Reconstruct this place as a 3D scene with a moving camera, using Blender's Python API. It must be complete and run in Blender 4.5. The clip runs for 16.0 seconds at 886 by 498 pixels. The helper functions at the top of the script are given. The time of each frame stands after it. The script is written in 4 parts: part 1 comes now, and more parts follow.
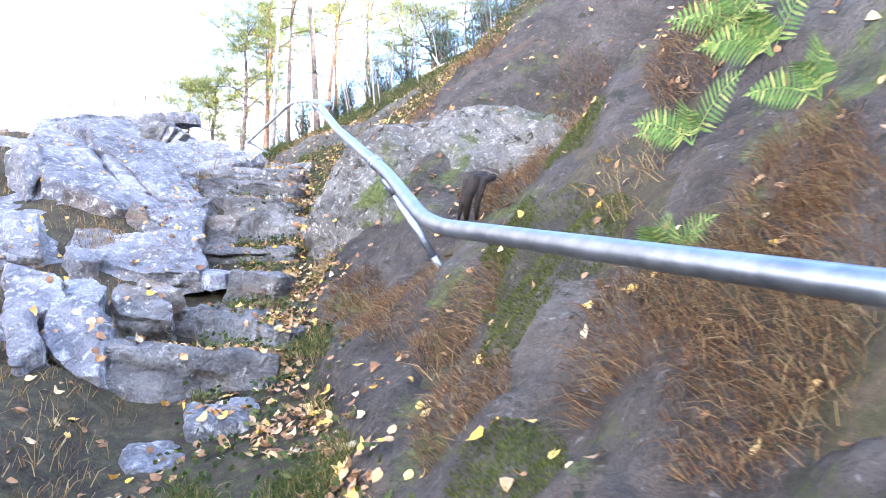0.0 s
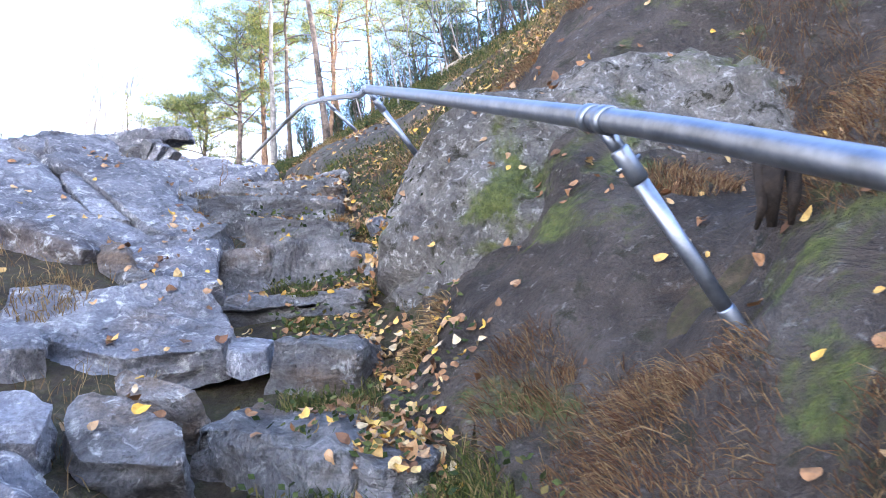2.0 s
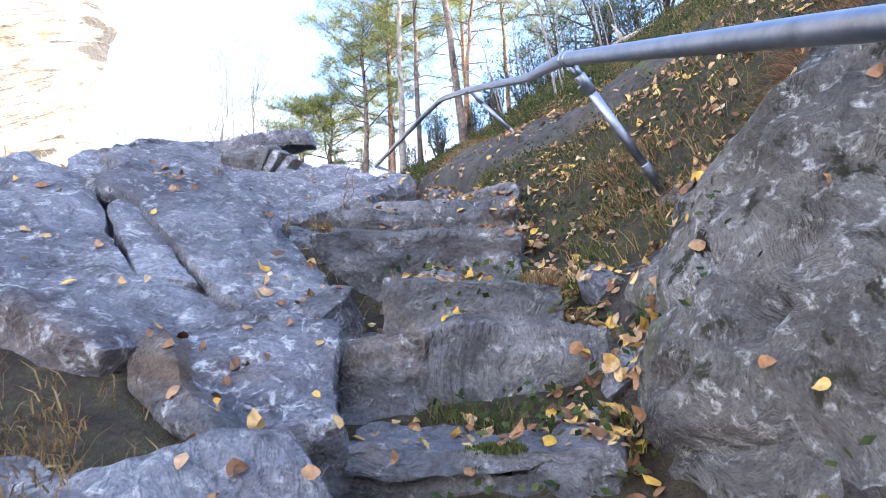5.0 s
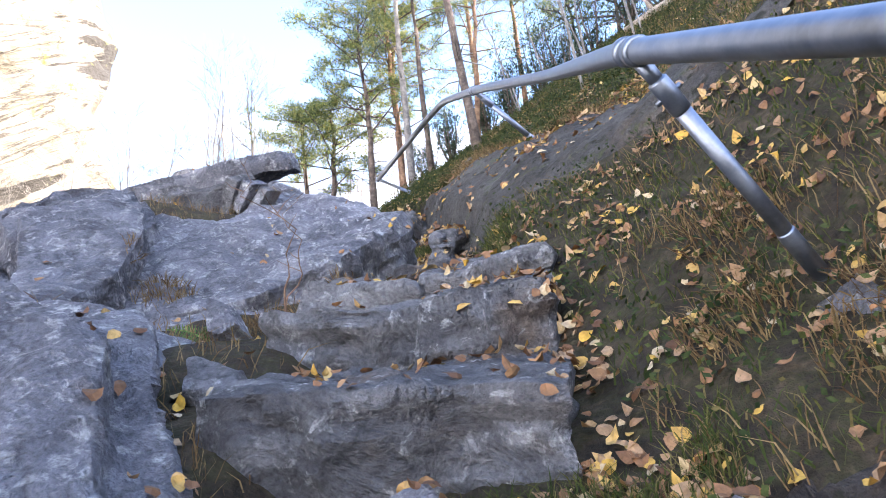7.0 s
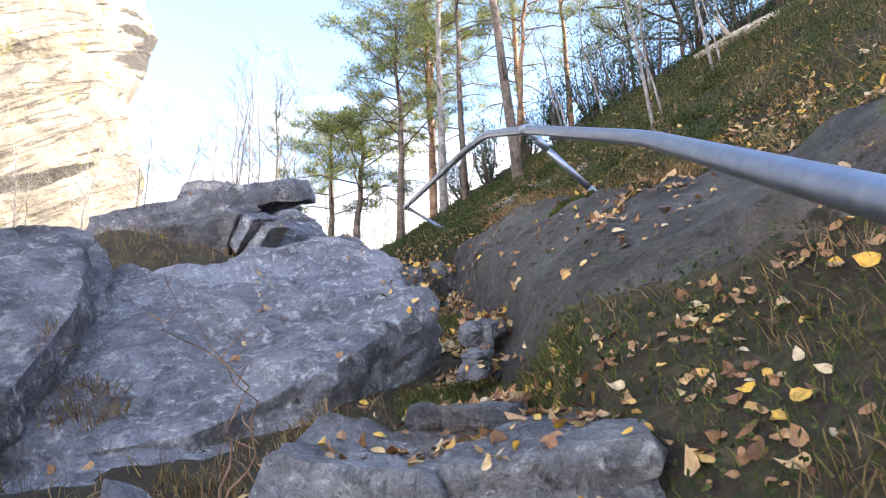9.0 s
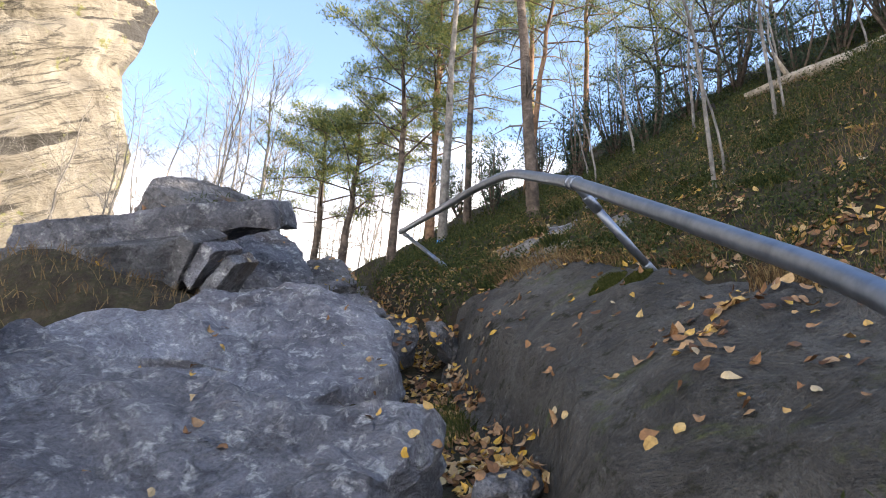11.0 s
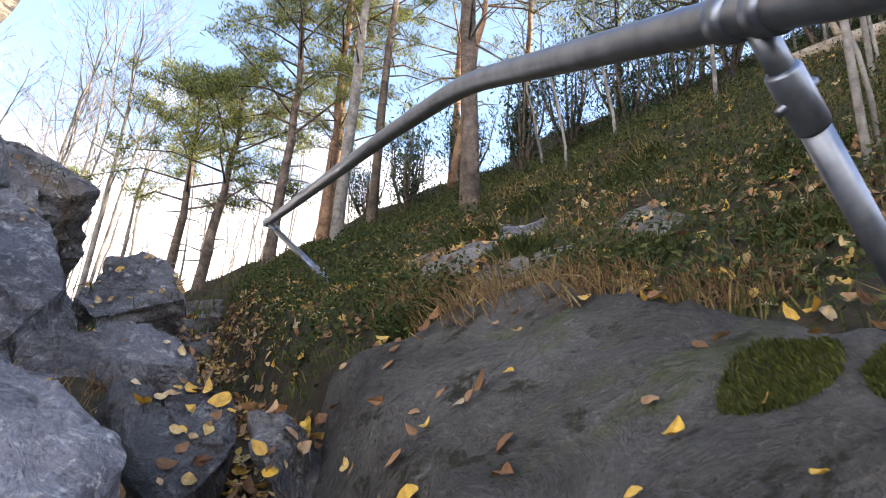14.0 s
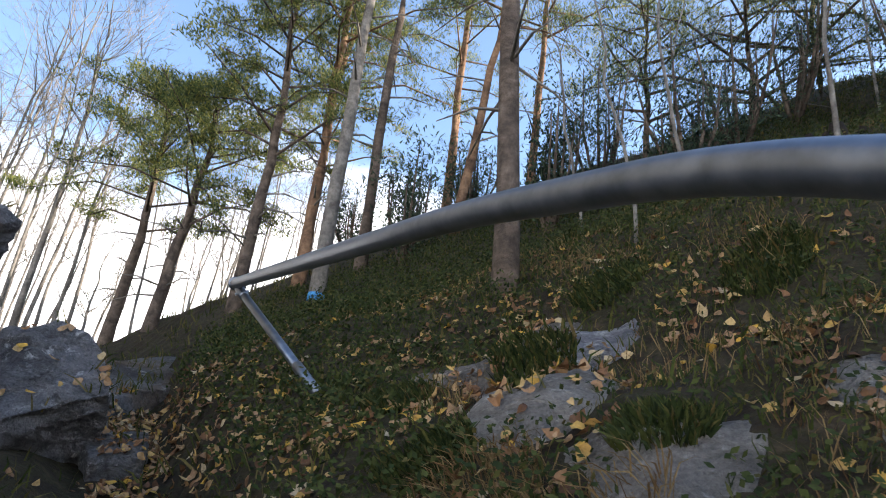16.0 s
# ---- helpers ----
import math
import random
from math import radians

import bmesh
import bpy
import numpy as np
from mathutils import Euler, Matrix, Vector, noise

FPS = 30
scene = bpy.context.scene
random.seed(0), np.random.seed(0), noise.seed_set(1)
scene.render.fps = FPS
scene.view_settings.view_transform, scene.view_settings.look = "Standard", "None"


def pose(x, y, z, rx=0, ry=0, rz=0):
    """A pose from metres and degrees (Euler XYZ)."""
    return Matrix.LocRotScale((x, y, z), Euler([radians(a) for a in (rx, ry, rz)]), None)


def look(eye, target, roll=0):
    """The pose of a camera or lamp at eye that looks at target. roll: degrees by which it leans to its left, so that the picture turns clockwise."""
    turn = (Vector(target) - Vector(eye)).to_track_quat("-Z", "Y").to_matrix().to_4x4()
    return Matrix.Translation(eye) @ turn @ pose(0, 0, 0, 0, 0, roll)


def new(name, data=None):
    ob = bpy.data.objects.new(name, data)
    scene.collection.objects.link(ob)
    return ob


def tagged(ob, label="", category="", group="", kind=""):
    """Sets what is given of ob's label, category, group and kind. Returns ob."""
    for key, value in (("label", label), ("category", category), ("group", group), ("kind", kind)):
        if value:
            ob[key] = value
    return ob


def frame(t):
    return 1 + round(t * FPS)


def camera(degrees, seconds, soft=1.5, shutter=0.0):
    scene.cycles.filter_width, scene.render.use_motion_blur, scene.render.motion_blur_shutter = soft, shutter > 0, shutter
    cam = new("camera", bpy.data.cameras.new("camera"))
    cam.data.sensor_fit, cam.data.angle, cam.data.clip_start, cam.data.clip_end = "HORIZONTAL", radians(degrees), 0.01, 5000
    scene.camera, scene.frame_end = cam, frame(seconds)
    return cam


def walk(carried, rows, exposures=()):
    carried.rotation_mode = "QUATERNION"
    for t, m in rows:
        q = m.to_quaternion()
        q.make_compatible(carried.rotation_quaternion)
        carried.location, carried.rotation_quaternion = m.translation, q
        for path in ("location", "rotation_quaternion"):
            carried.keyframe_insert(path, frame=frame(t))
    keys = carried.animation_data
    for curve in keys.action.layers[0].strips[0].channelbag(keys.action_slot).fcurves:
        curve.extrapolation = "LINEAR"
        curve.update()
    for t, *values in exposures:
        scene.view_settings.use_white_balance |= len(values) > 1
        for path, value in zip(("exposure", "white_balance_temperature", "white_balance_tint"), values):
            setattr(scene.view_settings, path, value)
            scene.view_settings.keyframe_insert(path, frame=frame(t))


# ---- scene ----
cam = camera(64.0, 16.0, soft=1.0, shutter=0.15)
PATH = [
    (0.0, 0.112, -0.443, 1.101, 104.05, 2.72, 1.97),
    (0.5, -0.203, 0.214, 1.227, 105.47, 3.93, 4.38),
    (1.0, -0.264, 0.579, 1.377, 105.83, 6.36, 8.07),
    (1.5, -0.368, 0.764, 1.485, 104.28, 5.51, 2.84),
    (2.0, -0.664, 1.337, 1.706, 105.28, 6.72, 2.53),
    (2.5, -0.732, 1.631, 1.788, 105.51, 7.45, 3.66),
    (3.0, -0.774, 1.963, 2.047, 101.67, 7.12, 11.97),
    (3.5, -0.910, 2.190, 2.072, 102.54, 6.23, 15.33),
    (4.0, -1.092, 2.395, 2.231, 105.16, 3.22, 13.12),
    (4.2, -1.128, 2.482, 2.257, 105.97, 3.47, 12.94),
    (6.3, -1.194, 3.629, 2.847, 106.08, 5.89, 9.59),
    (6.5, -1.249, 3.747, 2.885, 105.85, 6.58, 9.22),
    (7.0, -1.232, 4.106, 3.241, 105.52, 7.78, 15.23),
    (7.5, -1.326, 4.351, 3.244, 112.92, 3.90, 14.39),
    (8.0, -1.379, 4.527, 3.472, 105.73, 3.67, 11.99),
    (8.5, -1.396, 4.647, 3.596, 103.90, 1.79, 9.56),
    (9.0, -1.425, 4.939, 3.898, 106.06, 3.46, 16.29),
    (9.2, -1.482, 4.986, 3.910, 107.87, 3.34, 17.10),
    (11.3, -1.801, 5.980, 4.617, 105.83, -3.24, 11.63),
    (11.5, -1.833, 6.142, 4.665, 106.46, -3.81, 9.47),
    (12.0, -1.904, 6.438, 4.794, 107.10, -3.65, 6.77),
    (12.5, -1.966, 6.867, 4.886, 106.88, -1.57, 7.19),
    (13.0, -2.028, 7.267, 4.984, 106.40, -0.37, 7.58),
    (13.5, -2.126, 7.697, 5.049, 106.41, -2.46, 6.24),
    (14.0, -2.211, 8.084, 5.178, 107.36, -2.90, 5.50),
    (14.5, -2.307, 8.415, 5.341, 110.69, -2.70, 10.72),
    (15.0, -2.317, 8.722, 5.460, 117.42, -4.85, 10.18),
    (15.5, -2.455, 8.978, 5.591, 115.52, -6.04, 1.35),
    (16.0, -2.622, 9.066, 5.814, 109.17, -5.27, 2.32),
]
walk(cam, [(t, pose(x, y, z, rx, ry, rz)) for t, x, y, z, rx, ry, rz in PATH],
     exposures=[(0.0, 4.25, 6500, 19), (1.5, 3.62, 6400, 19), (4.0, 3.4, 6200, 19), (6.5, 2.89, 6700, 19), (7.0, 2.99, 6600, 19), (8.0, 2.44, 6500, 17),
                (8.5, 2.44, 6600, 17), (9.0, 2.74, 6800, 18), (11.5, 1.94, 7100, 15), (14.0, 2.29, 7300, 18), (14.5, 2.44, 7400, 17), (15.0, 2.09, 7200, 14),
                (15.5, 1.44, 6600, 10), (16.0, 1.64, 6800, 13)])


# ---- light ----
SUN_DIR = Vector((0.88, 0.12, 0.33)).normalized()
world = bpy.data.worlds.new("world")
scene.world = world
world.use_nodes = True
wn = world.node_tree.nodes
sky = wn.new("ShaderNodeTexSky")
sky.sky_type, sky.sun_disc = "NISHITA", False
sky.sun_elevation = math.asin(SUN_DIR.z)
sky.sun_rotation = math.atan2(SUN_DIR.x, SUN_DIR.y)
sky.air_density, sky.dust_density, sky.ozone_density = 1.0, 0.7, 2.5
wn["Background"].inputs["Strength"].default_value = 0.15
wl = world.node_tree.links
# thin bright cloud, thickest low down
wc = wn.new("ShaderNodeTexCoord")
wsep = wn.new("ShaderNodeSeparateXYZ")
wl.new(wc.outputs["Generated"], wsep.inputs[0])
wmap = wn.new("ShaderNodeMapping")
wmap.inputs["Scale"].default_value = (1.0, 1.0, 2.6)
wl.new(wc.outputs["Generated"], wmap.inputs["Vector"])
wnoise = wn.new("ShaderNodeTexNoise")
wnoise.inputs["Scale"].default_value, wnoise.inputs["Detail"].default_value, wnoise.inputs["Roughness"].default_value = 1.6, 7, 0.55
wl.new(wmap.outputs[0], wnoise.inputs["Vector"])
low = wn.new("ShaderNodeMapRange")
low.inputs["From Min"].default_value, low.inputs["From Max"].default_value = 0.12, 0.62
low.inputs["To Min"].default_value, low.inputs["To Max"].default_value = 0.4, -0.3
wl.new(wsep.outputs[2], low.inputs["Value"])
wsum = wn.new("ShaderNodeMath")
wl.new(wnoise.outputs[0], wsum.inputs[0])
wl.new(low.outputs[0], wsum.inputs[1])
wramp = wn.new("ShaderNodeMapRange")
wramp.interpolation_type = "SMOOTHSTEP"
wramp.inputs["From Min"].default_value, wramp.inputs["From Max"].default_value = 0.5, 0.8
wl.new(wsum.outputs[0], wramp.inputs["Value"])
wmix = wn.new("ShaderNodeMix")
wmix.data_type = "RGBA"
wmix.inputs[7].default_value = (7.5, 7.6, 7.8, 1)
wl.new(wramp.outputs[0], wmix.inputs[0])
wl.new(sky.outputs[0], wmix.inputs[6])
wl.new(wmix.outputs[2], wn["Background"].inputs[0])
sun_data = bpy.data.lights.new("sun", "SUN")
sun_data.energy, sun_data.angle, sun_data.color = 5.0, radians(0.6), (1.0, 0.93, 0.82)
sun = new("sun", sun_data)
sun.matrix_world = look(SUN_DIR * 80, (0, 0, 0))


# ---- materials ----
def nodes_of(name):
    m = bpy.data.materials.new(name)
    m.use_nodes = True
    return m, m.node_tree.nodes, m.node_tree.links, m.node_tree.nodes["Principled BSDF"]


def ramp(n, stops):
    r = n.new("ShaderNodeValToRGB")
    e = r.color_ramp.elements
    while len(e) < len(stops):
        e.new(0.5)
    for el, (p, c) in zip(e, stops):
        el.position, el.color = p, (*c, 1) if len(c) == 3 else c
    return r


def noise_tex(n, l, coords, scale, detail=6, rough=0.6, dist=0.0):
    t = n.new("ShaderNodeTexNoise")
    t.inputs["Scale"].default_value = scale
    t.inputs["Detail"].default_value = detail
    t.inputs["Roughness"].default_value = rough
    t.inputs["Distortion"].default_value = dist
    l.new(coords, t.inputs["Vector"])
    return t


def mix(n, l, fac, a, b, blend="MIX"):
    m = n.new("ShaderNodeMix")
    m.data_type, m.blend_type = "RGBA", blend
    for sock, v in ((m.inputs[0], fac), (m.inputs[6], a), (m.inputs[7], b)):
        if isinstance(v, (int, float)):
            sock.default_value = v
        elif isinstance(v, tuple):
            sock.default_value = (*v, 1)
        else:
            l.new(v, sock)
    return m.outputs[2]


def bump(n, l, height, strength, distance, normal=None):
    b = n.new("ShaderNodeBump")
    b.inputs["Strength"].default_value, b.inputs["Distance"].default_value = strength, distance
    l.new(height, b.inputs["Height"])
    if normal is not None:
        l.new(normal, b.inputs["Normal"])
    return b.outputs[0]


def rock_material(name, dark, mid, light, lichen, lichen_amount, moss=0.0, warm=(0.17, 0.11, 0.065), warm_amount=0.62, pits=False, joints=0.45, stretch=2.6, grain=11.0):
    m, n, l, p = nodes_of(name)
    geo = n.new("ShaderNodeNewGeometry")
    pos = geo.outputs["Position"]
    mapping = n.new("ShaderNodeMapping")
    mapping.inputs["Scale"].default_value = (1, 1, stretch)
    mapping.inputs["Rotation"].default_value = (0.3, 0.25, 0)
    l.new(pos, mapping.inputs["Vector"])
    big = noise_tex(n, l, mapping.outputs[0], 1.7, 7, 0.62, 0.6)
    r = ramp(n, [(0.3, dark), (0.52, mid), (0.74, light)])
    l.new(big.outputs[0], r.inputs[0])
    stain = noise_tex(n, l, pos, 0.9, 5, 0.6, 0.8)
    sr = ramp(n, [(warm_amount, (0, 0, 0)), (warm_amount + 0.16, (1, 1, 1))])
    l.new(stain.outputs[0], sr.inputs[0])
    c = mix(n, l, sr.outputs[0], r.outputs[0], warm)
    lich = noise_tex(n, l, pos, grain, 8, 0.7, 0.5)
    lr = ramp(n, [(lichen_amount - 0.02, (0, 0, 0)), (lichen_amount + 0.09, (1, 1, 1))])
    l.new(lich.outputs[0], lr.inputs[0])
    c = mix(n, l, lr.outputs[0], c, lichen)
    speck = noise_tex(n, l, pos, 70, 3, 0.7)
    kr = ramp(n, [(0.32, (0.72, 0.72, 0.72)), (0.68, (1.22, 1.22, 1.22))])
    l.new(speck.outputs[0], kr.inputs[0])
    c = mix(n, l, 1.0, c, kr.outputs[0], "MULTIPLY")
    warp = noise_tex(n, l, pos, 2.3, 4, 0.6)
    wadd = n.new("ShaderNodeVectorMath")
    wadd.operation = "MULTIPLY_ADD"
    wadd.inputs[1].default_value = (1.1, 1.1, 1.1)
    l.new(warp.outputs["Color"], wadd.inputs[0])
    l.new(mapping.outputs[0], wadd.inputs[2])
    vor = n.new("ShaderNodeTexVoronoi")
    vor.feature = "DISTANCE_TO_EDGE"
    vor.inputs["Scale"].default_value = 1.15
    l.new(wadd.outputs[0], vor.inputs["Vector"])
    vr = ramp(n, [(0.0, (0.25, 0.24, 0.22)), (0.03, (1, 1, 1))])
    l.new(vor.outputs[0], vr.inputs[0])
    c = mix(n, l, joints, c, vr.outputs[0], "MULTIPLY")
    oi = n.new("ShaderNodeObjectInfo")
    orr = ramp(n, [(0.0, (0.72, 0.72, 0.73)), (0.5, (1.0, 0.99, 0.98)), (1.0, (1.22, 1.22, 1.25))])
    l.new(oi.outputs["Random"], orr.inputs[0])
    c = mix(n, l, 1.0, c, orr.outputs[0], "MULTIPLY")
    med = noise_tex(n, l, pos, 3.2, 6, 0.7, 1.2)
    mdr = ramp(n, [(0.35, (0.62, 0.62, 0.64)), (0.5, (1.0, 1.0, 1.0)), (0.68, (1.25, 1.25, 1.25))])
    l.new(med.outputs[0], mdr.inputs[0])
    c = mix(n, l, 1.0, c, mdr.outputs[0], "MULTIPLY")
    if pits:
        pt = noise_tex(n, l, pos, 8.0, 7, 0.75, 0.4)
        pr = ramp(n, [(0.56, (0, 0, 0)), (0.62, (1, 1, 1))])
        l.new(pt.outputs[0], pr.inputs[0])
        c = mix(n, l, pr.outputs[0], c, (0.03, 0.028, 0.015))
    if moss:
        mo = noise_tex(n, l, pos, 1.6, 7, 0.66, 0.4)
        mr = ramp(n, [(1 - moss, (0, 0, 0)), (1 - moss + 0.08, (1, 1, 1))])
        l.new(mo.outputs[0], mr.inputs[0])
        mc = noise_tex(n, l, pos, 30, 4)
        mcr = ramp(n, [(0.3, (0.035, 0.045, 0.012)), (0.6, (0.1, 0.12, 0.03)), (0.8, (0.16, 0.12, 0.05))])
        l.new(mc.outputs[0], mcr.inputs[0])
        c = mix(n, l, mr.outputs[0], c, mcr.outputs[0])
    l.new(c, p.inputs["Base Color"])
    p.inputs["Roughness"].default_value = 0.85
    p.inputs["Specular IOR Level"].default_value = 0.3
    layers = n.new("ShaderNodeTexNoise")
    ml = n.new("ShaderNodeMapping")
    ml.inputs["Scale"].default_value = (3, 3, 22) if stretch > 1 else (5, 5, 5)
    ml.inputs["Rotation"].default_value = (0.3, 0.3, 0)
    l.new(pos, ml.inputs["Vector"])
    layers.inputs["Scale"].default_value, layers.inputs["Detail"].default_value = 1.0, 6
    l.new(ml.outputs[0], layers.inputs["Vector"])
    b0 = bump(n, l, vr.outputs[0], 0.8 * joints, 0.025)
    b1 = bump(n, l, layers.outputs[0], 0.75, 0.07, b0)
    b2 = bump(n, l, med.outputs[0], 0.9, 0.17, bump(n, l, lich.outputs[0], 0.9, 0.06, b1))
    b3 = bump(n, l, speck.outputs[0], 0.7, 0.012, b2)
    l.new(b3, p.inputs["Normal"])
    return m


def cliff_material():
    m, n, l, p = nodes_of("cliff_rock")
    geo = n.new("ShaderNodeNewGeometry")
    pos = geo.outputs["Position"]
    big = noise_tex(n, l, pos, 0.35, 8, 0.65, 0.5)
    r = ramp(n, [(0.3, (0.06, 0.05, 0.036)), (0.5, (0.135, 0.118, 0.088)), (0.7, (0.2, 0.18, 0.14))])
    l.new(big.outputs[0], r.inputs[0])
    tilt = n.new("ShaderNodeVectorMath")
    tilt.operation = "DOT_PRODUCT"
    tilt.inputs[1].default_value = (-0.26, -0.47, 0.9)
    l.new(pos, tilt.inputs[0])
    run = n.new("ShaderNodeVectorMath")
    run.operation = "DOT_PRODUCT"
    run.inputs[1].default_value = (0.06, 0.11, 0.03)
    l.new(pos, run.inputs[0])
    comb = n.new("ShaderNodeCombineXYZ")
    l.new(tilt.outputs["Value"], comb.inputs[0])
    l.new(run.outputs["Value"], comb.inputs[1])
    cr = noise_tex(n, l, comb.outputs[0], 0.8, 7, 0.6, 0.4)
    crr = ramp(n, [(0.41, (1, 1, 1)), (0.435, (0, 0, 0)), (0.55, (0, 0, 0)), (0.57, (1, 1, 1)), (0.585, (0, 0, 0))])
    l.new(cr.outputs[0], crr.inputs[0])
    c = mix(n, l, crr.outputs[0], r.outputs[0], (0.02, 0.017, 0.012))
    plants = noise_tex(n, l, pos, 0.8, 6, 0.7)
    pr = ramp(n, [(0.6, (0, 0, 0)), (0.66, (1, 1, 1))])
    l.new(plants.outputs[0], pr.inputs[0])
    c = mix(n, l, pr.outputs[0], c, (0.1, 0.1, 0.03))
    l.new(c, p.inputs["Base Color"])
    p.inputs["Roughness"].default_value = 0.9
    b1 = bump(n, l, cr.outputs[0], 0.9, 0.8)
    l.new(bump(n, l, big.outputs[0], 0.8, 0.5, b1), p.inputs["Normal"])
    return m


def varied(name, stops, rough=0.9, scale=8.0, bump_scale=60, bump_d=0.01, per="noise", transl=0.0):
    m, n, l, p = nodes_of(name)
    geo = n.new("ShaderNodeNewGeometry")
    pos = geo.outputs["Position"]
    r = ramp(n, stops)
    if per == "island":
        l.new(geo.outputs["Random Per Island"], r.inputs[0])
    elif per == "object":
        oi = n.new("ShaderNodeObjectInfo")
        l.new(oi.outputs["Random"], r.inputs[0])
    else:
        t = noise_tex(n, l, pos, scale, 7, 0.65, 0.3)
        l.new(t.outputs[0], r.inputs[0])
    fine = noise_tex(n, l, pos, bump_scale, 4, 0.7)
    fr = ramp(n, [(0.3, (0.6, 0.6, 0.6)), (0.7, (1.3, 1.3, 1.3))])
    l.new(fine.outputs[0], fr.inputs[0])
    c = mix(n, l, 1.0, r.outputs[0], fr.outputs[0], "MULTIPLY")
    l.new(c, p.inputs["Base Color"])
    p.inputs["Roughness"].default_value = rough
    p.inputs["Specular IOR Level"].default_value = 0.25
    if bump_d:
        l.new(bump(n, l, fine.outputs[0], 0.6, bump_d), p.inputs["Normal"])
    if transl:
        out = n["Material Output"]
        tr = n.new("ShaderNodeBsdfTranslucent")
        l.new(c, tr.inputs[0])
        ms = n.new("ShaderNodeMixShader")
        ms.inputs[0].default_value = transl
        l.new(p.outputs[0], ms.inputs[1])
        l.new(tr.outputs[0], ms.inputs[2])
        l.new(ms.outputs[0], out.inputs["Surface"])
    return m


M_SLAB = rock_material("slab_rock", (0.0924, 0.0924, 0.105), (0.21, 0.21, 0.227), (0.319, 0.319, 0.336), (0.47, 0.47, 0.454), 0.55, stretch=1.5, grain=17.0)
M_DARK = rock_material("dark_step_rock", (0.0756, 0.0739, 0.0756), (0.168, 0.166, 0.168), (0.277, 0.273, 0.269), (0.42, 0.42, 0.403), 0.585, warm_amount=0.55, grain=15.0)
M_HILL = rock_material("bank_rock", (0.0323, 0.0245, 0.0187), (0.0755, 0.0605, 0.049), (0.13, 0.112, 0.0935), (0.229, 0.216, 0.194), 0.6, moss=0.43, pits=True, joints=0.12, stretch=1.0, grain=26.0)
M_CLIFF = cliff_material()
M_SOIL = varied("forest_soil", [(0.25, (0.0112, 0.00816, 0.0051)), (0.45, (0.0382, 0.0281, 0.0168)), (0.53, (0.0382, 0.0347, 0.0143)), (0.6, (0.0612, 0.0449, 0.0255)), (0.8, (0.0969, 0.0663, 0.0408))], scale=9.0, bump_scale=45, bump_d=0.06)
M_GRASS = varied("hill_grass", [(0.0, (0.0263, 0.0422, 0.00952)), (0.45, (0.058, 0.0738, 0.0158)), (0.75, (0.105, 0.1, 0.0263)), (1.0, (0.179, 0.137, 0.058))], per="island", bump_d=0, transl=0.25)
M_DRY = varied("dry_grass", [(0.0, (0.091, 0.049, 0.021)), (0.5, (0.196, 0.126, 0.056)), (1.0, (0.294, 0.21, 0.098))], per="island", bump_d=0, transl=0.25)
M_LEAF = varied("fallen_leaf", [(0.0, (0.136, 0.0595, 0.0255)), (0.3, (0.306, 0.153, 0.0595)), (0.55, (0.408, 0.264, 0.136)), (0.8, (0.561, 0.315, 0.034)), (1.0, (0.468, 0.374, 0.246))], per="object", bump_scale=40, bump_d=0.003, rough=0.6)
M_LEAFS = varied("leaf_litter", [(0.0, (0.096, 0.044, 0.02)), (0.35, (0.24, 0.12, 0.052)), (0.6, (0.352, 0.224, 0.12)), (0.8, (0.496, 0.288, 0.04)), (1.0, (0.416, 0.336, 0.224))], per="island", bump_scale=40, bump_d=0.003, rough=0.6)
M_BARK = varied("pine_bark", [(0.3, (0.04, 0.032, 0.027)), (0.5, (0.11, 0.085, 0.067)), (0.75, (0.22, 0.17, 0.13))], scale=6, bump_scale=18, bump_d=0.05)
M_RBARK = varied("orange_pine_bark", [(0.3, (0.08, 0.05, 0.032)), (0.5, (0.2, 0.12, 0.075)), (0.75, (0.34, 0.21, 0.12))], scale=6, bump_scale=18, bump_d=0.03)
M_GBARK = varied("grey_bark", [(0.3, (0.09, 0.08, 0.07)), (0.5, (0.18, 0.165, 0.145)), (0.75, (0.3, 0.275, 0.24))], scale=5, bump_scale=25, bump_d=0.02)
M_NEEDLE = varied("pine_needles", [(0.0, (0.06, 0.095, 0.045)), (0.5, (0.15, 0.19, 0.065)), (1.0, (0.36, 0.34, 0.09))], per="island", bump_d=0, transl=0.45)
M_JUN = varied("juniper_needles", [(0.0, (0.03, 0.05, 0.035)), (1.0, (0.09, 0.13, 0.075))], per="island", bump_d=0, transl=0.3)

M_FACE = rock_material("bank_face_rock", (0.0552, 0.0497, 0.0414), (0.105, 0.0966, 0.0828), (0.155, 0.144, 0.127), (0.177, 0.171, 0.16), 0.6, moss=0.42, pits=True, joints=0.1, stretch=1.0, grain=24.0)
M_BITS = rock_material("weathered_turf_rock", (0.102, 0.0892, 0.0765), (0.204, 0.187, 0.166), (0.306, 0.285, 0.255), (0.383, 0.365, 0.34), 0.58, moss=0.36, joints=0.15, stretch=1.0, grain=20.0)
M_OUT = rock_material("outcrop_grey_rock", (0.0638, 0.0578, 0.051), (0.145, 0.134, 0.119), (0.238, 0.225, 0.204), (0.391, 0.383, 0.357), 0.56, moss=0.46, pits=True, joints=0.3, stretch=1.0, grain=24.0)
M_PLANT = varied("berry_plant_leaf", [(0.0, (0.018, 0.032, 0.009)), (0.55, (0.042, 0.058, 0.014)), (0.85, (0.075, 0.085, 0.022)), (1.0, (0.13, 0.095, 0.03))], per="island", bump_d=0, transl=0.25)

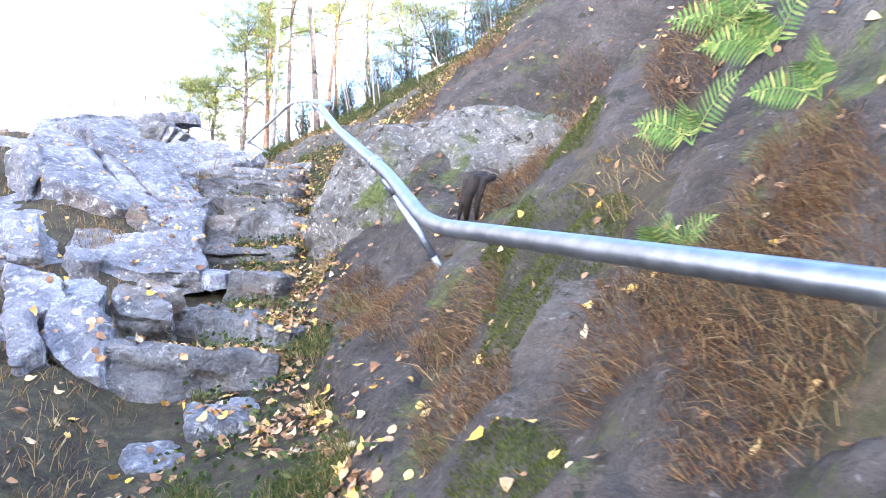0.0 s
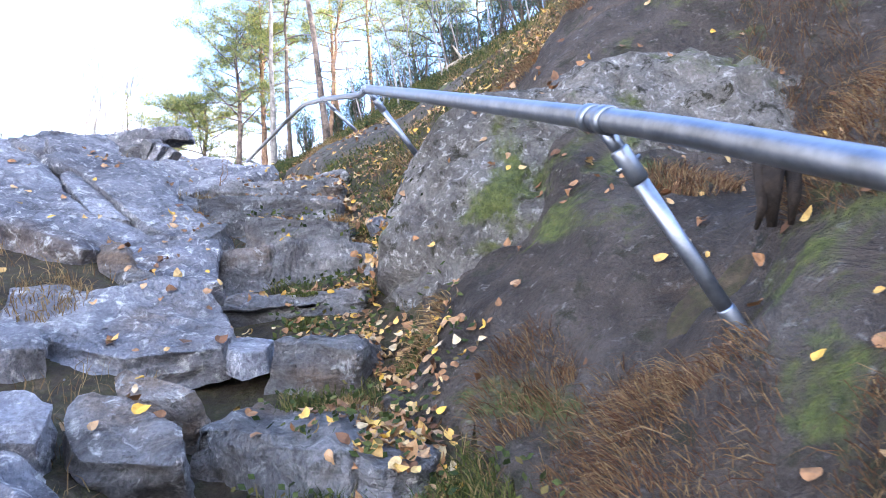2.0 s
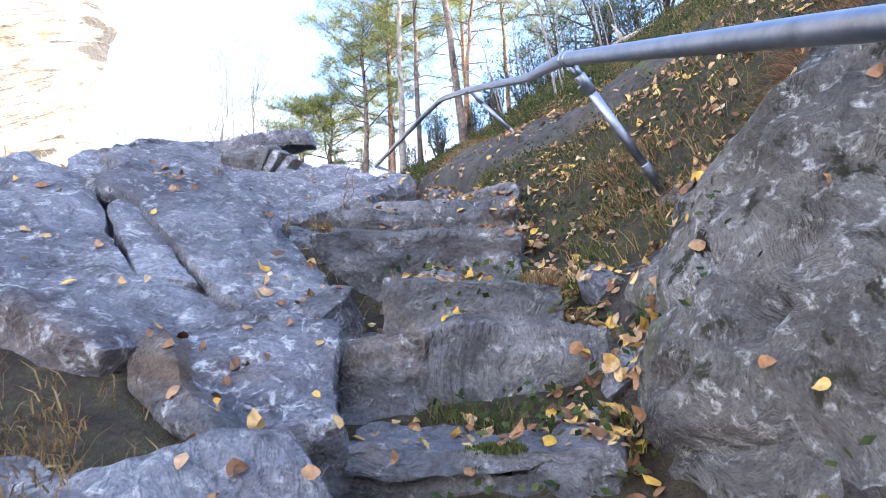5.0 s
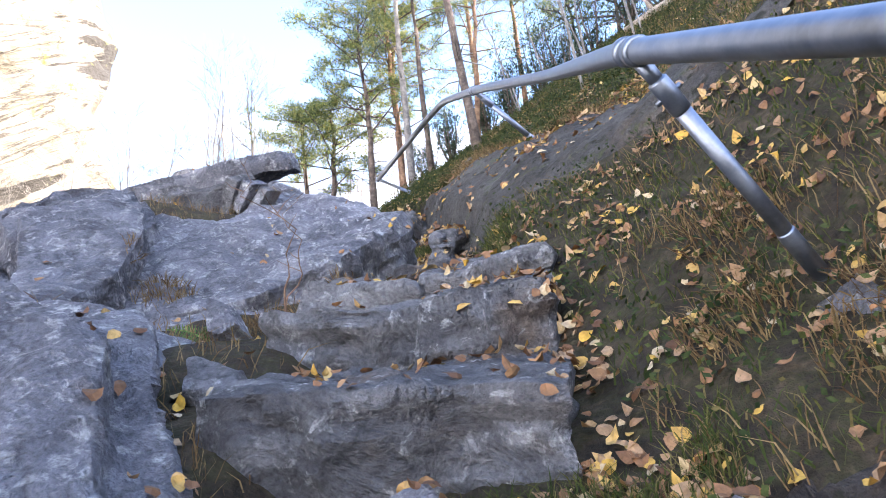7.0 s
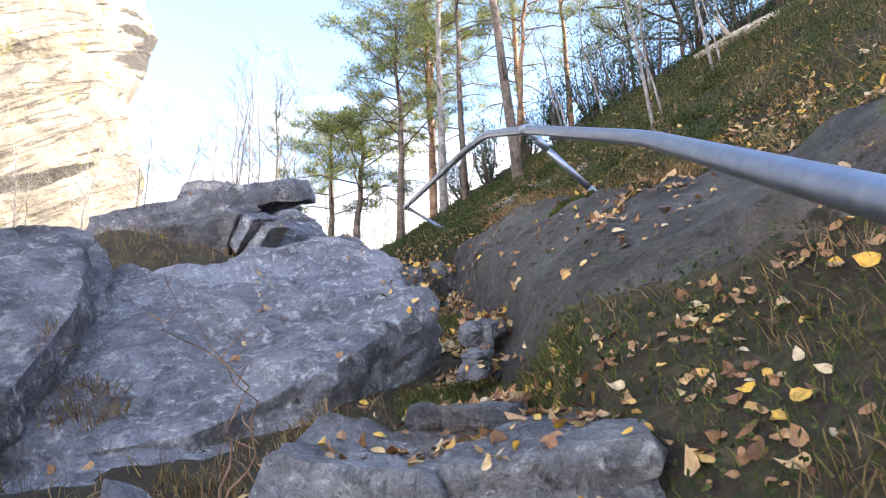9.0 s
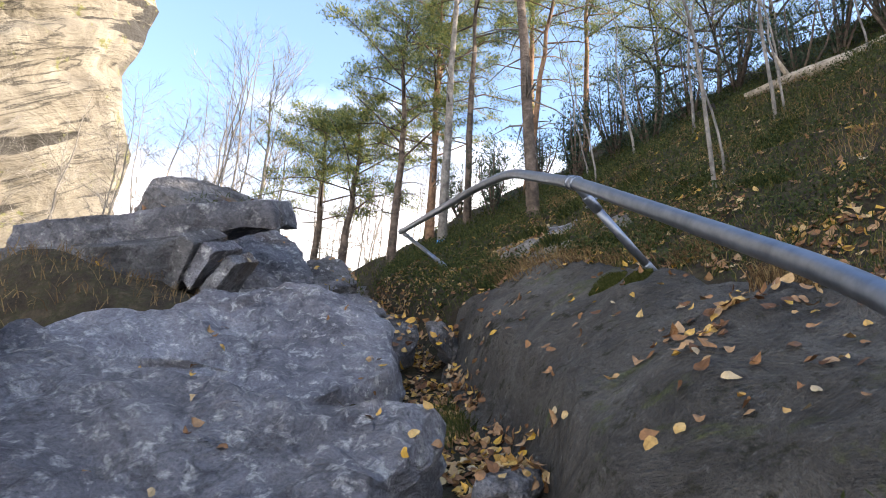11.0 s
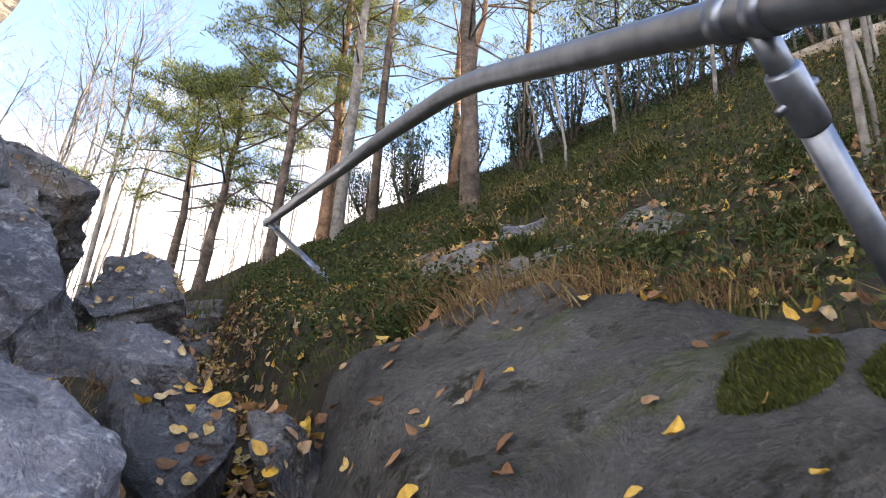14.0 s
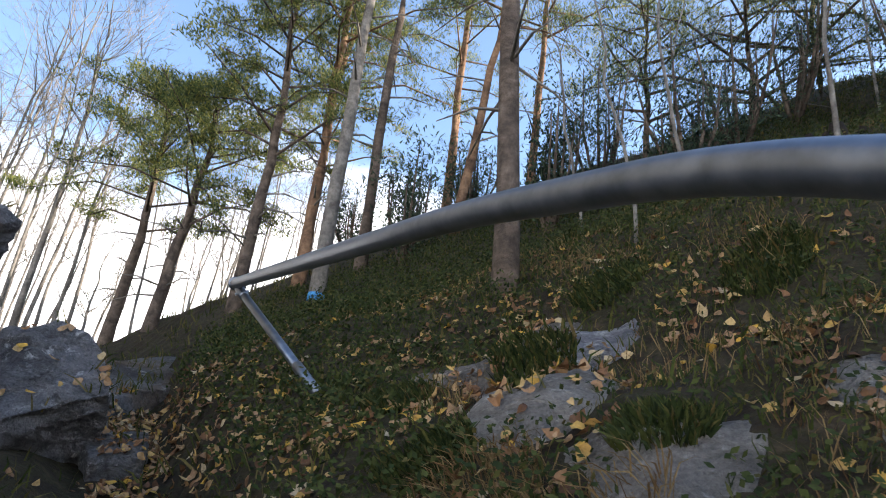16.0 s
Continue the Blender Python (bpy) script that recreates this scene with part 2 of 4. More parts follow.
M_HEATH = varied("dry_heath", [(0.0, (0.0612, 0.0275, 0.0153)), (0.4, (0.116, 0.0612, 0.0306)), (0.75, (0.184, 0.116, 0.0551)), (1.0, (0.245, 0.178, 0.0918))], per="island", bump_d=0, transl=0.2)
M_MOSS = varied("green_moss", [(0.0, (0.0288, 0.0384, 0.0072)), (0.5, (0.0624, 0.0768, 0.0144)), (1.0, (0.115, 0.115, 0.0336))], per="island", bump_d=0, transl=0.2)
M_FERN = varied("fern_frond", [(0.0, (0.07, 0.14, 0.04)), (0.6, (0.14, 0.22, 0.06)), (1.0, (0.3, 0.32, 0.1))], per="island", bump_d=0, transl=0.35)
M_BLUE = varied("blue_paint", [(0.3, (0.03, 0.2, 0.45)), (0.7, (0.08, 0.32, 0.6))], scale=20, bump_scale=60, bump_d=0.002, rough=0.6)
M_ROT = varied("rotten_wood", [(0.3, (0.008, 0.006, 0.005)), (0.6, (0.025, 0.018, 0.013)), (0.8, (0.05, 0.037, 0.026))], scale=14, bump_scale=40, bump_d=0.02)
M_DEAD = varied("bleached_wood", [(0.3, (0.16, 0.13, 0.1)), (0.5, (0.32, 0.27, 0.21)), (0.7, (0.45, 0.39, 0.31))], scale=7, bump_scale=30, bump_d=0.02)

m, n, l, p = nodes_of("galvanised_steel")
geo = n.new("ShaderNodeNewGeometry")
st = noise_tex(n, l, geo.outputs["Position"], 18, 5, 0.6)
sr = ramp(n, [(0.35, (0.15, 0.175, 0.215)), (0.65, (0.25, 0.28, 0.325))])
l.new(st.outputs[0], sr.inputs[0])
l.new(sr.outputs[0], p.inputs["Base Color"])
p.inputs["Metallic"].default_value = 0.95
rr = ramp(n, [(0.3, (0.34, 0.34, 0.34)), (0.7, (0.48, 0.48, 0.48))])
l.new(st.outputs[0], rr.inputs[0])
l.new(rr.outputs[0], p.inputs["Roughness"])
M_STEEL = m

# ---- shape of the hill ----
LINE = [(-6, 0.3, -1.4), (-0.5, 0.1, 0.02), (2.4, -0.9, 1.05), (3.4, -1.15, 1.54), (4.2, -1.25, 2.02), (5.1, -1.55, 2.66),
        (5.75, -1.6, 3.12), (6.8, -1.85, 3.72), (7.3, -2.0, 3.92), (8.6, -2.33, 4.42), (9.2, -2.6, 4.66), (10.1, -2.98, 5.0), (10.9, -3.4, 5.32),
        (12.8, -4.4, 5.92), (15, -5.6, 6.48), (17, -6.8, 7.05), (20, -8.2, 7.4), (30, -13, 8.2), (60, -26, 9)]
LY = np.array([a for a, _, _ in LINE])
LX = np.array([b for _, b, _ in LINE])
LZ = np.array([c for _, _, c in LINE])


def smooth(a, b, v):
    s = min(1.0, max(0.0, (v - a) / (b - a)))
    return s * s * (3 - 2 * s)


def path_at(y):
    return float(np.interp(y, LY, LX)), float(np.interp(y, LY, LZ))


def ground(x, y, rough=1.0):
    """Height of the hill: the trodden line, the steep bank on one side, the rock ridge on the other."""
    xc, zc = path_at(y)
    late = smooth(5.5, 8.5, y)
    du = x - (xc + 0.38 - 0.2 * late)
    dl = (xc - 0.4 + 0.2 * late) - x
    z = zc
    if du > 0:
        early_rise = 0.45 * min(du, 0.6) + 0.4 * math.exp(-((x - 0.15) / 0.75) ** 2 - ((y - 4.7) / 0.75) ** 2) + 1.05 * max(0.0, min(du - 0.6, 2.6)) + 0.5 * max(0, min(du - 3.2, 14))
        early_rise -= 1.0 * math.exp(-((y - 4.05) / 0.58) ** 2) * smooth(0.6, 1.7, du) * (1 - smooth(3.2, 4.5, du))
        late_rise = 3.0 * min(du, 0.12) + 0.43 * max(0, min(du - 0.12, 0.83)) + 0.47 * max(0, min(du - 0.95, 13))
        z += early_rise * (1 - late) + late_rise * late
    elif dl > 0:
        far = (1 - smooth(11, 13.5, y)) * (1 - 0.7 * smooth(6.2, 6.8, y) * (1 - smooth(8.4, 9.0, y)))
        z += far * (0.12 * smooth(0.0, 0.3, dl) + 0.36 * min(dl, 2.2) - 0.3 * max(0, dl - 2.4)) + smooth(11, 13.5, y) * 0.05 * min(dl, 6)
        z = max(z, zc - 3.0)
    n1 = noise.noise(Vector((x * 0.7, y * 0.7, 3.1))) * 0.16 + noise.noise(Vector((x * 2.1, y * 2.1, 7.7))) * 0.06
    n2 = noise.noise(Vector((x * 6, y * 6, 1.7))) * 0.025 + late * noise.noise(Vector((x * 3.3, y * 3.3, 8.1))) * 0.06 * smooth(0.6, 1.0, du)
    side = smooth(0.0, 0.6, max(du, dl))
    return z + rough * (n1 * (0.15 + 0.85 * side) + n2)


def add_mesh(name, bm, material, parent=None, smooth_shade=True):
    me = bpy.data.meshes.new(name)
    bm.to_mesh(me)
    bm.free()
    me.materials.append(material)
    if smooth_shade:
        for f in me.polygons:
            f.use_smooth = True
    ob = new(name, me)
    ob.parent = parent
    return ob


def part(name, bm, material, parent, label="", smooth_shade=True):
    ob = add_mesh(name, bm, material, parent, smooth_shade)
    return tagged(ob, label) if label else ob


def grid_mesh(name, xs, ys, material):
    verts = [(x, y, ground(x, y)) for y in ys for x in xs]
    w = len(xs)
    faces = [(j * w + i, j * w + i + 1, (j + 1) * w + i + 1, (j + 1) * w + i) for j in range(len(ys) - 1) for i in range(w - 1)]
    me = bpy.data.meshes.new(name)
    me.from_pydata(verts, [], faces)
    me.materials.append(material)
    for f in me.polygons:
        f.use_smooth = True
    return new(name, me)


xs = np.concatenate([np.linspace(-60, -9, 26), np.arange(-8.8, 4.0, 0.08), np.linspace(4.2, 40, 30)])
ys = np.concatenate([np.linspace(-30, -2, 15), np.arange(-1.8, 14.0, 0.08), np.linspace(14.3, 90, 60)])
tagged(grid_mesh("ground", xs, ys, M_SOIL), "dark leafy forest soil on a steep hillside", "ground", kind="structure")


# ---- bedrock that shows through the soil ----
def patch(name, x0, x1, y0, y1, step, mask, relief, material, label):
    """A sheet of rock that rises through the soil where mask(x, y) is above zero."""
    xs, ys = np.arange(x0, x1, step), np.arange(y0, y1, step)
    w = len(xs)
    verts, keep = [], []
    for y in ys:
        for x in xs:
            k = mask(x, y)
            keep.append(k > -0.35)
            verts.append((x, y, ground(x, y) + (0.09 * min(1.0, k) if k > 0 else 0.45 * k) + relief(x, y)))
    faces = []
    for j in range(len(ys) - 1):
        for i in range(w - 1):
            q = (j * w + i, j * w + i + 1, (j + 1) * w + i + 1, (j + 1) * w + i)
            if all(keep[v] for v in q):
                faces.append(q)
    me = bpy.data.meshes.new(name)
    me.from_pydata(verts, [], faces)
    me.materials.append(material)
    for f in me.polygons:
        f.use_smooth = True
    me.set_sharp_from_angle(angle=radians(50))
    ob = new(name, me)
    bm = bmesh.new()
    bm.from_mesh(me)
    bmesh.ops.delete(bm, geom=[v for v in bm.verts if not v.link_faces], context="VERTS")
    bm.to_mesh(me)
    bm.free()
    return tagged(ob, label, "bedrock", kind="structure")


def broken(x, y, scale, amount, seed=0.0):
    """Stepped relief of jointed rock."""
    c = noise.noise(Vector((x * scale + seed, y * scale, seed)))
    d = noise.noise(Vector((x * scale * 0.6 - y * scale * 1.7, seed + y * scale * 0.4, 2.0)))
    terr = round((c + d) * 2.2) / 2.2
    return amount * (0.6 * terr + 0.4 * (c + d)) + 0.015 * noise.noise(Vector((x * 9, y * 9, seed)))


def sides(x, y):
    xc, zc = path_at(y)
    narrow = 0.2 * smooth(5.5, 8.5, y)
    return x - (xc + 0.38 - narrow), (xc - 0.4 + narrow) - x


def left_mask(x, y):
    du, dl = sides(x, y)
    return 1.5 * smooth(0.05, 0.5, dl) * smooth(1.6, 2.4, y) * (1 - smooth(10.8, 11.6, y)) - 0.75 + 1.5 * noise.noise(Vector((x * 1.5, y * 1.5, 11)))


def early_mask(x, y):
    du, dl = sides(x, y)
    return 1.5 * smooth(0.0, 0.2, du) * (1 - smooth(5.3, 5.9, y)) * (1 - smooth(2.6, 4.0, du)) + 1.2 * math.exp(-((x - 0.0) / 0.9) ** 2 - ((y - 4.7) / 0.8) ** 2) - 0.85 + 1.5 * noise.noise(Vector((x * 1.9, y * 1.9, 5)))


def face_mask(x, y):
    du, dl = sides(x, y)
    band = smooth(-0.14, -0.06, du) * (1 - smooth(0.75, 1.05, du + 0.25 * (y - 9.3)))
    return 1.9 * band * smooth(7.4, 7.9, y + 0.55 * du) * (1 - smooth(10.2, 10.6, y)) - 0.75 + 0.35 * noise.noise(Vector((x * 2, y * 2, 9)))


def bits_mask(x, y):
    du, dl = sides(x, y)
    band = smooth(0.5, 0.8, du) * (1 - smooth(1.35, 1.7, du))
    return 1.5 * band * smooth(10.0, 10.4, y) * (1 - smooth(11.7, 12.2, y)) - 1.2 + 1.6 * noise.noise(Vector((x * 2.3, y * 2.3, 21)))


patch("bedrock_ridge", -6.5, -0.9, 1.2, 12.0, 0.06, left_mask, lambda x, y: broken(x, y, 1.5, 0.1, 4.0) - 0.08, M_SLAB, "pale grey jointed bedrock with lichen")
patch("bedrock_bank", -1.3, 4.0, -1.5, 6.2, 0.04, early_mask, lambda x, y: broken(x, y, 2.2, 0.05, 8.0) + 0.06 * noise.noise(Vector((x * 4, y * 4, 2))) + 0.035 * noise.noise(Vector((x * 10, y * 10, 5))), M_HILL, "mossy grey rock bank beside the path")
patch("bedrock_face", -2.8, 0.6, 7.0, 11.0, 0.05, face_mask, lambda x, y: broken(x, y, 0.7, 0.03, 2.0) + 0.02 * noise.noise(Vector((x * 6, y * 6, 2))) - 0.03, M_FACE, "smooth dark grey rock face beside the path")
patch("bedrock_bits", -3.6, -0.6, 9.6, 12.5, 0.03, bits_mask, lambda x, y: 0.05 * noise.noise(Vector((x * 3, y * 3, 6))) + 0.03 * noise.noise(Vector((x * 9, y * 9, 2))) - 0.03, M_BITS, "weathered rock bits showing through turf")


# ---- stones ----
def slab(name, centre, turn, outline, thick, seed, material, label, rough=0.04, taper=0.1):
    """A broken slab: an angular outline with split sides and an uneven, worn skin."""
    rng = random.Random(seed)
    bm = bmesh.new()
    ring = []
    for (ax, ay), (bx, by) in zip(outline, outline[1:] + outline[:1]):
        ring.append((ax, ay))
        ln = math.hypot(bx - ax, by - ay)
        if ln > 0.25:
            j = rng.uniform(-0.035, 0.035) * min(1, ln)
            ring.append(((ax + bx) / 2 + (by - ay) / ln * j, (ay + by) / 2 - (bx - ax) / ln * j))
    up = [bm.verts.new((x, y, 0)) for x, y in ring]
    dn = [bm.verts.new((x * (1 + taper), y * (1 + taper) + rng.uniform(-0.02, 0.02), -thick * rng.uniform(0.85, 1.1))) for x, y in ring]
    k = len(ring)
    bm.faces.new(up)
    bm.faces.new(dn[::-1])
    for i in range(k):
        bm.faces.new((up[i], dn[i], dn[(i + 1) % k], up[(i + 1) % k]))
    bmesh.ops.recalc_face_normals(bm, faces=bm.faces[:])
    bmesh.ops.triangulate(bm, faces=bm.faces[:])
    span = max(max(abs(x), abs(y)) for x, y in outline) * 2
    step = max(0.024, span / 42)
    for _ in range(6):
        long = [e for e in bm.edges if e.calc_length() > step * 1.7]
        if not long:
            break
        bmesh.ops.subdivide_edges(bm, edges=long, cuts=1)
        bmesh.ops.triangulate(bm, faces=bm.faces[:])
    bmesh.ops.smooth_vert(bm, verts=bm.verts[:], factor=0.35, use_axis_x=True, use_axis_y=True, use_axis_z=True)
    bm.normal_update()
    off = Vector((seed * 3.7, seed * 1.3, seed * 2.9))
    moves = []
    for v in bm.verts:
        q = v.co + off
        side = 1 - abs(v.normal.z)
        d = noise.noise(q * 1.8) * rough * 1.2 + noise.noise(q * 5) * rough * 0.7 + noise.noise(q * 13) * rough * 0.35 + noise.noise(q * 30) * rough * 0.14
        t = noise.noise(Vector((q.x * 2.2 + q.z, q.y * 2.2, q.z * 3))) * 3
        d += (round(t) - t) * rough * 0.35
        d += side * noise.noise(Vector((q.x * 2, q.y * 2, q.z * 17))) * rough * 0.6
        moves.append(v.normal * d)
    for v, d in zip(bm.verts, moves):
        v.co += d
    ob = add_mesh(name, bm, material)
    ob.matrix_world = pose(*centre, *turn)
    ob.data.set_sharp_from_angle(angle=radians(32))
    SOLID.append(ob)
    return tagged(ob, label, "rock")


SOLID = []
OUTCROP = ((0.75, 5.0, 2.3), (1.8, 0.78, 1.22))
STEP = "grey lichen-spotted stone slab laid as a rough step"
RIDGE = "large pale grey rock slab with lichen and cracks"
BLOCK = "broken angular grey rock lying among the slabs"
slab("stone_step", (-1.24, 3.12, 1.55), (10, 8, 10), [(-0.42, -0.25), (-0.17, -0.29), (0.14, -0.28), (0.42, -0.25), (0.41, 0.25), (0.00, 0.24), (-0.42, 0.25)], 0.34, 1, M_DARK, STEP, 0.045, 0.04)
slab("stone_step", (-1.22, 3.69, 1.82), (10, 14, -19), [(-0.29, -0.20), (-0.12, -0.18), (0.10, -0.24), (0.29, -0.20), (0.33, 0.20), (0.00, 0.19), (-0.30, 0.20)], 0.34, 2, M_DARK, STEP, 0.045, 0.04)
slab("stone_step", (-0.85, 3.55, 1.70), (10, 16, -19), [(-0.11, -0.15), (-0.04, -0.20), (0.04, -0.20), (0.11, -0.15), (0.07, 0.15), (0.00, 0.11), (-0.08, 0.15)], 0.34, 3, M_DARK, STEP, 0.045, 0.04)
slab("stone_step", (-1.20, 4.20, 2.15), (10, 16, -9), [(-0.17, -0.17), (-0.07, -0.16), (0.06, -0.19), (0.17, -0.17), (0.16, 0.17), (0.00, 0.22), (-0.16, 0.17)], 0.34, 4, M_DARK, STEP, 0.045, 0.04)
slab("stone_step", (-1.44, 4.87, 2.52), (10, 4, 0), [(-0.34, -0.25), (-0.13, -0.24), (0.11, -0.23), (0.34, -0.25), (0.33, 0.25), (0.00, 0.22), (-0.39, 0.25)], 0.07, 5, M_DARK, STEP, 0.045, 0.04)
slab("stone_block", (-1.49, 4.90, 2.48), (10, 5, 0), [(-0.36, -0.23), (-0.14, -0.24), (0.12, -0.25), (0.36, -0.23), (0.40, 0.23), (0.00, 0.32), (-0.34, 0.23)], 0.30, 6, M_DARK, STEP, 0.045, 0.04)
slab("stone_step", (-1.82, 5.19, 2.88), (10, -4, 10), [(-0.17, -0.25), (-0.07, -0.28), (0.06, -0.29), (0.17, -0.25), (0.17, 0.25), (0.00, 0.24), (-0.23, 0.25)], 0.34, 7, M_DARK, STEP, 0.045, 0.04)
slab("stone_step", (-1.35, 5.26, 2.86), (10, 7, 7), [(-0.28, -0.25), (-0.11, -0.25), (0.09, -0.23), (0.28, -0.25), (0.31, 0.25), (0.00, 0.21), (-0.29, 0.25)], 0.34, 8, M_DARK, STEP, 0.045, 0.04)
slab("stone_step", (-1.49, 5.27, 3.03), (10, 6, 5), [(-0.29, -0.25), (-0.12, -0.24), (0.10, -0.30), (0.29, -0.25), (0.25, 0.25), (0.00, 0.31), (-0.34, 0.25)], 0.34, 9, M_DARK, STEP, 0.025, 0.04)
slab("stone_step", (-1.83, 6.00, 3.44), (10, 6, 2), [(-0.47, -0.30), (-0.19, -0.31), (0.16, -0.30), (0.47, -0.30), (0.44, 0.30), (0.00, 0.38), (-0.53, 0.30)], 0.34, 10, M_DARK, STEP, 0.045, 0.04)
slab("stone_step", (-2.13, 6.54, 3.77), (10, 7, 2), [(-0.28, -0.25), (-0.11, -0.27), (0.09, -0.25), (0.28, -0.25), (0.30, 0.25), (0.00, 0.23), (-0.25, 0.25)], 0.34, 11, M_DARK, STEP, 0.045, 0.04)
slab("stone_step", (-1.67, 6.54, 3.73), (10, -3, 6), [(-0.19, -0.23), (-0.08, -0.23), (0.06, -0.24), (0.19, -0.23), (0.24, 0.23), (0.00, 0.24), (-0.19, 0.23)], 0.34, 12, M_DARK, STEP, 0.045, 0.04)
slab("stone_step", (-2.16, 6.87, 3.93), (10, 10, 0), [(-0.23, -0.25), (-0.09, -0.26), (0.08, -0.27), (0.23, -0.25), (0.26, 0.25), (0.00, 0.22), (-0.29, 0.25)], 0.34, 13, M_DARK, STEP, 0.045, 0.04)
slab("stone_step", (-1.71, 6.89, 3.93), (10, -2, 5), [(-0.24, -0.25), (-0.10, -0.24), (0.08, -0.27), (0.24, -0.25), (0.27, 0.25), (0.00, 0.33), (-0.28, 0.25)], 0.34, 14, M_DARK, STEP, 0.045, 0.04)
slab("stone_step", (-1.99, 7.30, 4.04), (10, 1, 0), [(-0.14, -0.20), (-0.06, -0.18), (0.05, -0.23), (0.14, -0.20), (0.16, 0.20), (0.00, 0.29), (-0.17, 0.20)], 0.12, 15, M_DARK, STEP, 0.045, 0.04)
slab("stone_step", (-2.13, 8.15, 4.47), (10, 6, 0), [(-0.07, -0.15), (-0.03, -0.20), (0.02, -0.12), (0.07, -0.15), (0.10, 0.15), (0.00, 0.12), (-0.02, 0.15)], 0.12, 16, M_DARK, STEP, 0.045, 0.04)
slab("stone_step", (-2.07, 7.72, 4.28), (10, 5, 0), [(-0.05, -0.12), (-0.02, -0.12), (0.02, -0.13), (0.05, -0.12), (0.04, 0.12), (0.00, 0.14), (-0.06, 0.12)], 0.10, 17, M_DARK, STEP, 0.045, 0.04)
slab("flat_stone", (-1.53, 4.16, 2.18), (19, 6, 0), [(-0.04, -0.11), (0.04, -0.18), (0.11, -0.11), (0.09, 0.09), (-0.06, 0.18), (-0.13, 0.13)], 0.10, 18, M_SLAB, STEP, 0.010, 0.10)
slab("rock_block", (-1.70, 3.64, 2.00), (45, 8, 0), [(-0.10, -0.04), (0.01, -0.07), (0.13, -0.06), (0.17, -0.01), (0.03, 0.05), (-0.11, 0.08), (-0.14, 0.04)], 0.25, 19, M_DARK, BLOCK, 0.020, 0.10)
slab("rock_block", (-1.66, 5.46, 3.13), (32, 7, 0), [(-0.00, -0.10), (0.05, -0.05), (0.06, 0.02), (-0.01, 0.09), (-0.10, 0.04)], 0.15, 20, M_SLAB, BLOCK, 0.020, 0.10)
slab("rock_block", (-1.08, 5.39, 3.03), (38, -23, -0), [(-0.02, -0.06), (0.05, -0.11), (0.03, 0.00), (-0.00, 0.09), (-0.06, 0.07)], 0.25, 21, M_SLAB, BLOCK, 0.030, 0.10)
slab("rock_block", (-0.75, 5.79, 3.39), (54, -31, -0), [(-0.11, -0.05), (-0.04, -0.12), (0.08, -0.04), (0.09, 0.08), (-0.02, 0.12)], 0.30, 22, M_SLAB, BLOCK, 0.030, 0.10)
slab("rock_block", (-1.06, 4.93, 2.67), (58, -37, -0), [(-0.10, -0.04), (-0.00, -0.05), (0.13, 0.01), (0.07, 0.08), (-0.10, 0.00)], 0.15, 23, M_DARK, BLOCK, 0.020, 0.10)
slab("rock_block", (-2.63, 6.37, 3.80), (71, 18, 0), [(0.04, -0.07), (0.09, -0.01), (-0.01, 0.07), (-0.09, 0.08), (-0.03, -0.07)], 0.15, 24, M_SLAB, BLOCK, 0.020, 0.10)
slab("rock_block", (-2.42, 5.98, 3.54), (39, 16, 0), [(0.08, -0.06), (0.09, 0.03), (-0.01, 0.06), (-0.12, 0.06), (-0.05, -0.09)], 0.25, 25, M_DARK, BLOCK, 0.030, 0.10)
slab("rock_slab", (-2.01, 4.12, 2.38), (37, 22, 0), [(-0.16, -0.33), (0.20, -0.31), (0.47, -0.08), (0.46, 0.06), (0.32, 0.22), (0.11, 0.33), (-0.01, 0.26), (-0.20, 0.06), (-0.31, 0.07), (-0.51, -0.03), (-0.37, -0.25)], 0.16, 26, M_SLAB, RIDGE, 0.040, 0.10)
slab("rock_slab", (-2.78, 4.92, 3.23), (32, 27, 0), [(0.19, -0.41), (0.51, -0.43), (0.59, -0.23), (0.64, 0.02), (0.52, 0.04), (0.24, -0.06), (-0.28, 0.34), (-0.57, 0.53), (-0.91, 0.50), (-0.82, 0.12), (-0.11, -0.43)], 0.35, 27, M_SLAB, RIDGE, 0.040, 0.10)
slab("rock_slab", (-2.68, 5.09, 3.31), (32, 27, 0), [(0.20, -0.24), (0.37, -0.16), (0.02, 0.05), (-0.31, 0.25), (-0.28, 0.10)], 0.30, 28, M_SLAB, RIDGE, 0.020, 0.10)
slab("rock_slab", (-2.48, 5.22, 3.36), (32, 27, 0), [(-0.38, -0.00), (-0.11, -0.16), (0.33, -0.39), (0.52, -0.44), (0.66, -0.35), (0.64, -0.12), (0.39, -0.03), (-0.13, 0.45), (-0.50, 0.52), (-0.75, 0.46), (-0.67, 0.04)], 0.35, 29, M_SLAB, RIDGE, 0.040, 0.10)
slab("rock_slab", (-2.09, 4.72, 2.76), (36, 20, 0), [(-0.15, -0.09), (0.11, -0.27), (0.23, -0.21), (0.37, -0.14), (0.13, 0.25), (-0.09, 0.28), (-0.23, 0.15), (-0.38, 0.02)], 0.30, 30, M_SLAB, RIDGE, 0.040, 0.10)
slab("rock_block", (-2.25, 4.56, 2.71), (56, -22, -0), [(-0.11, 0.04), (0.03, -0.16), (0.17, -0.28), (0.01, 0.17), (-0.11, 0.23)], 0.25, 31, M_DARK, BLOCK, 0.040, 0.10)
slab("rock_slab", (-3.13, 4.61, 3.17), (30, 62, 0), [(0.29, -0.16), (0.27, -0.10), (0.03, 0.06), (-0.28, 0.19), (-0.31, 0.01)], 0.30, 32, M_SLAB, RIDGE, 0.040, 0.10)
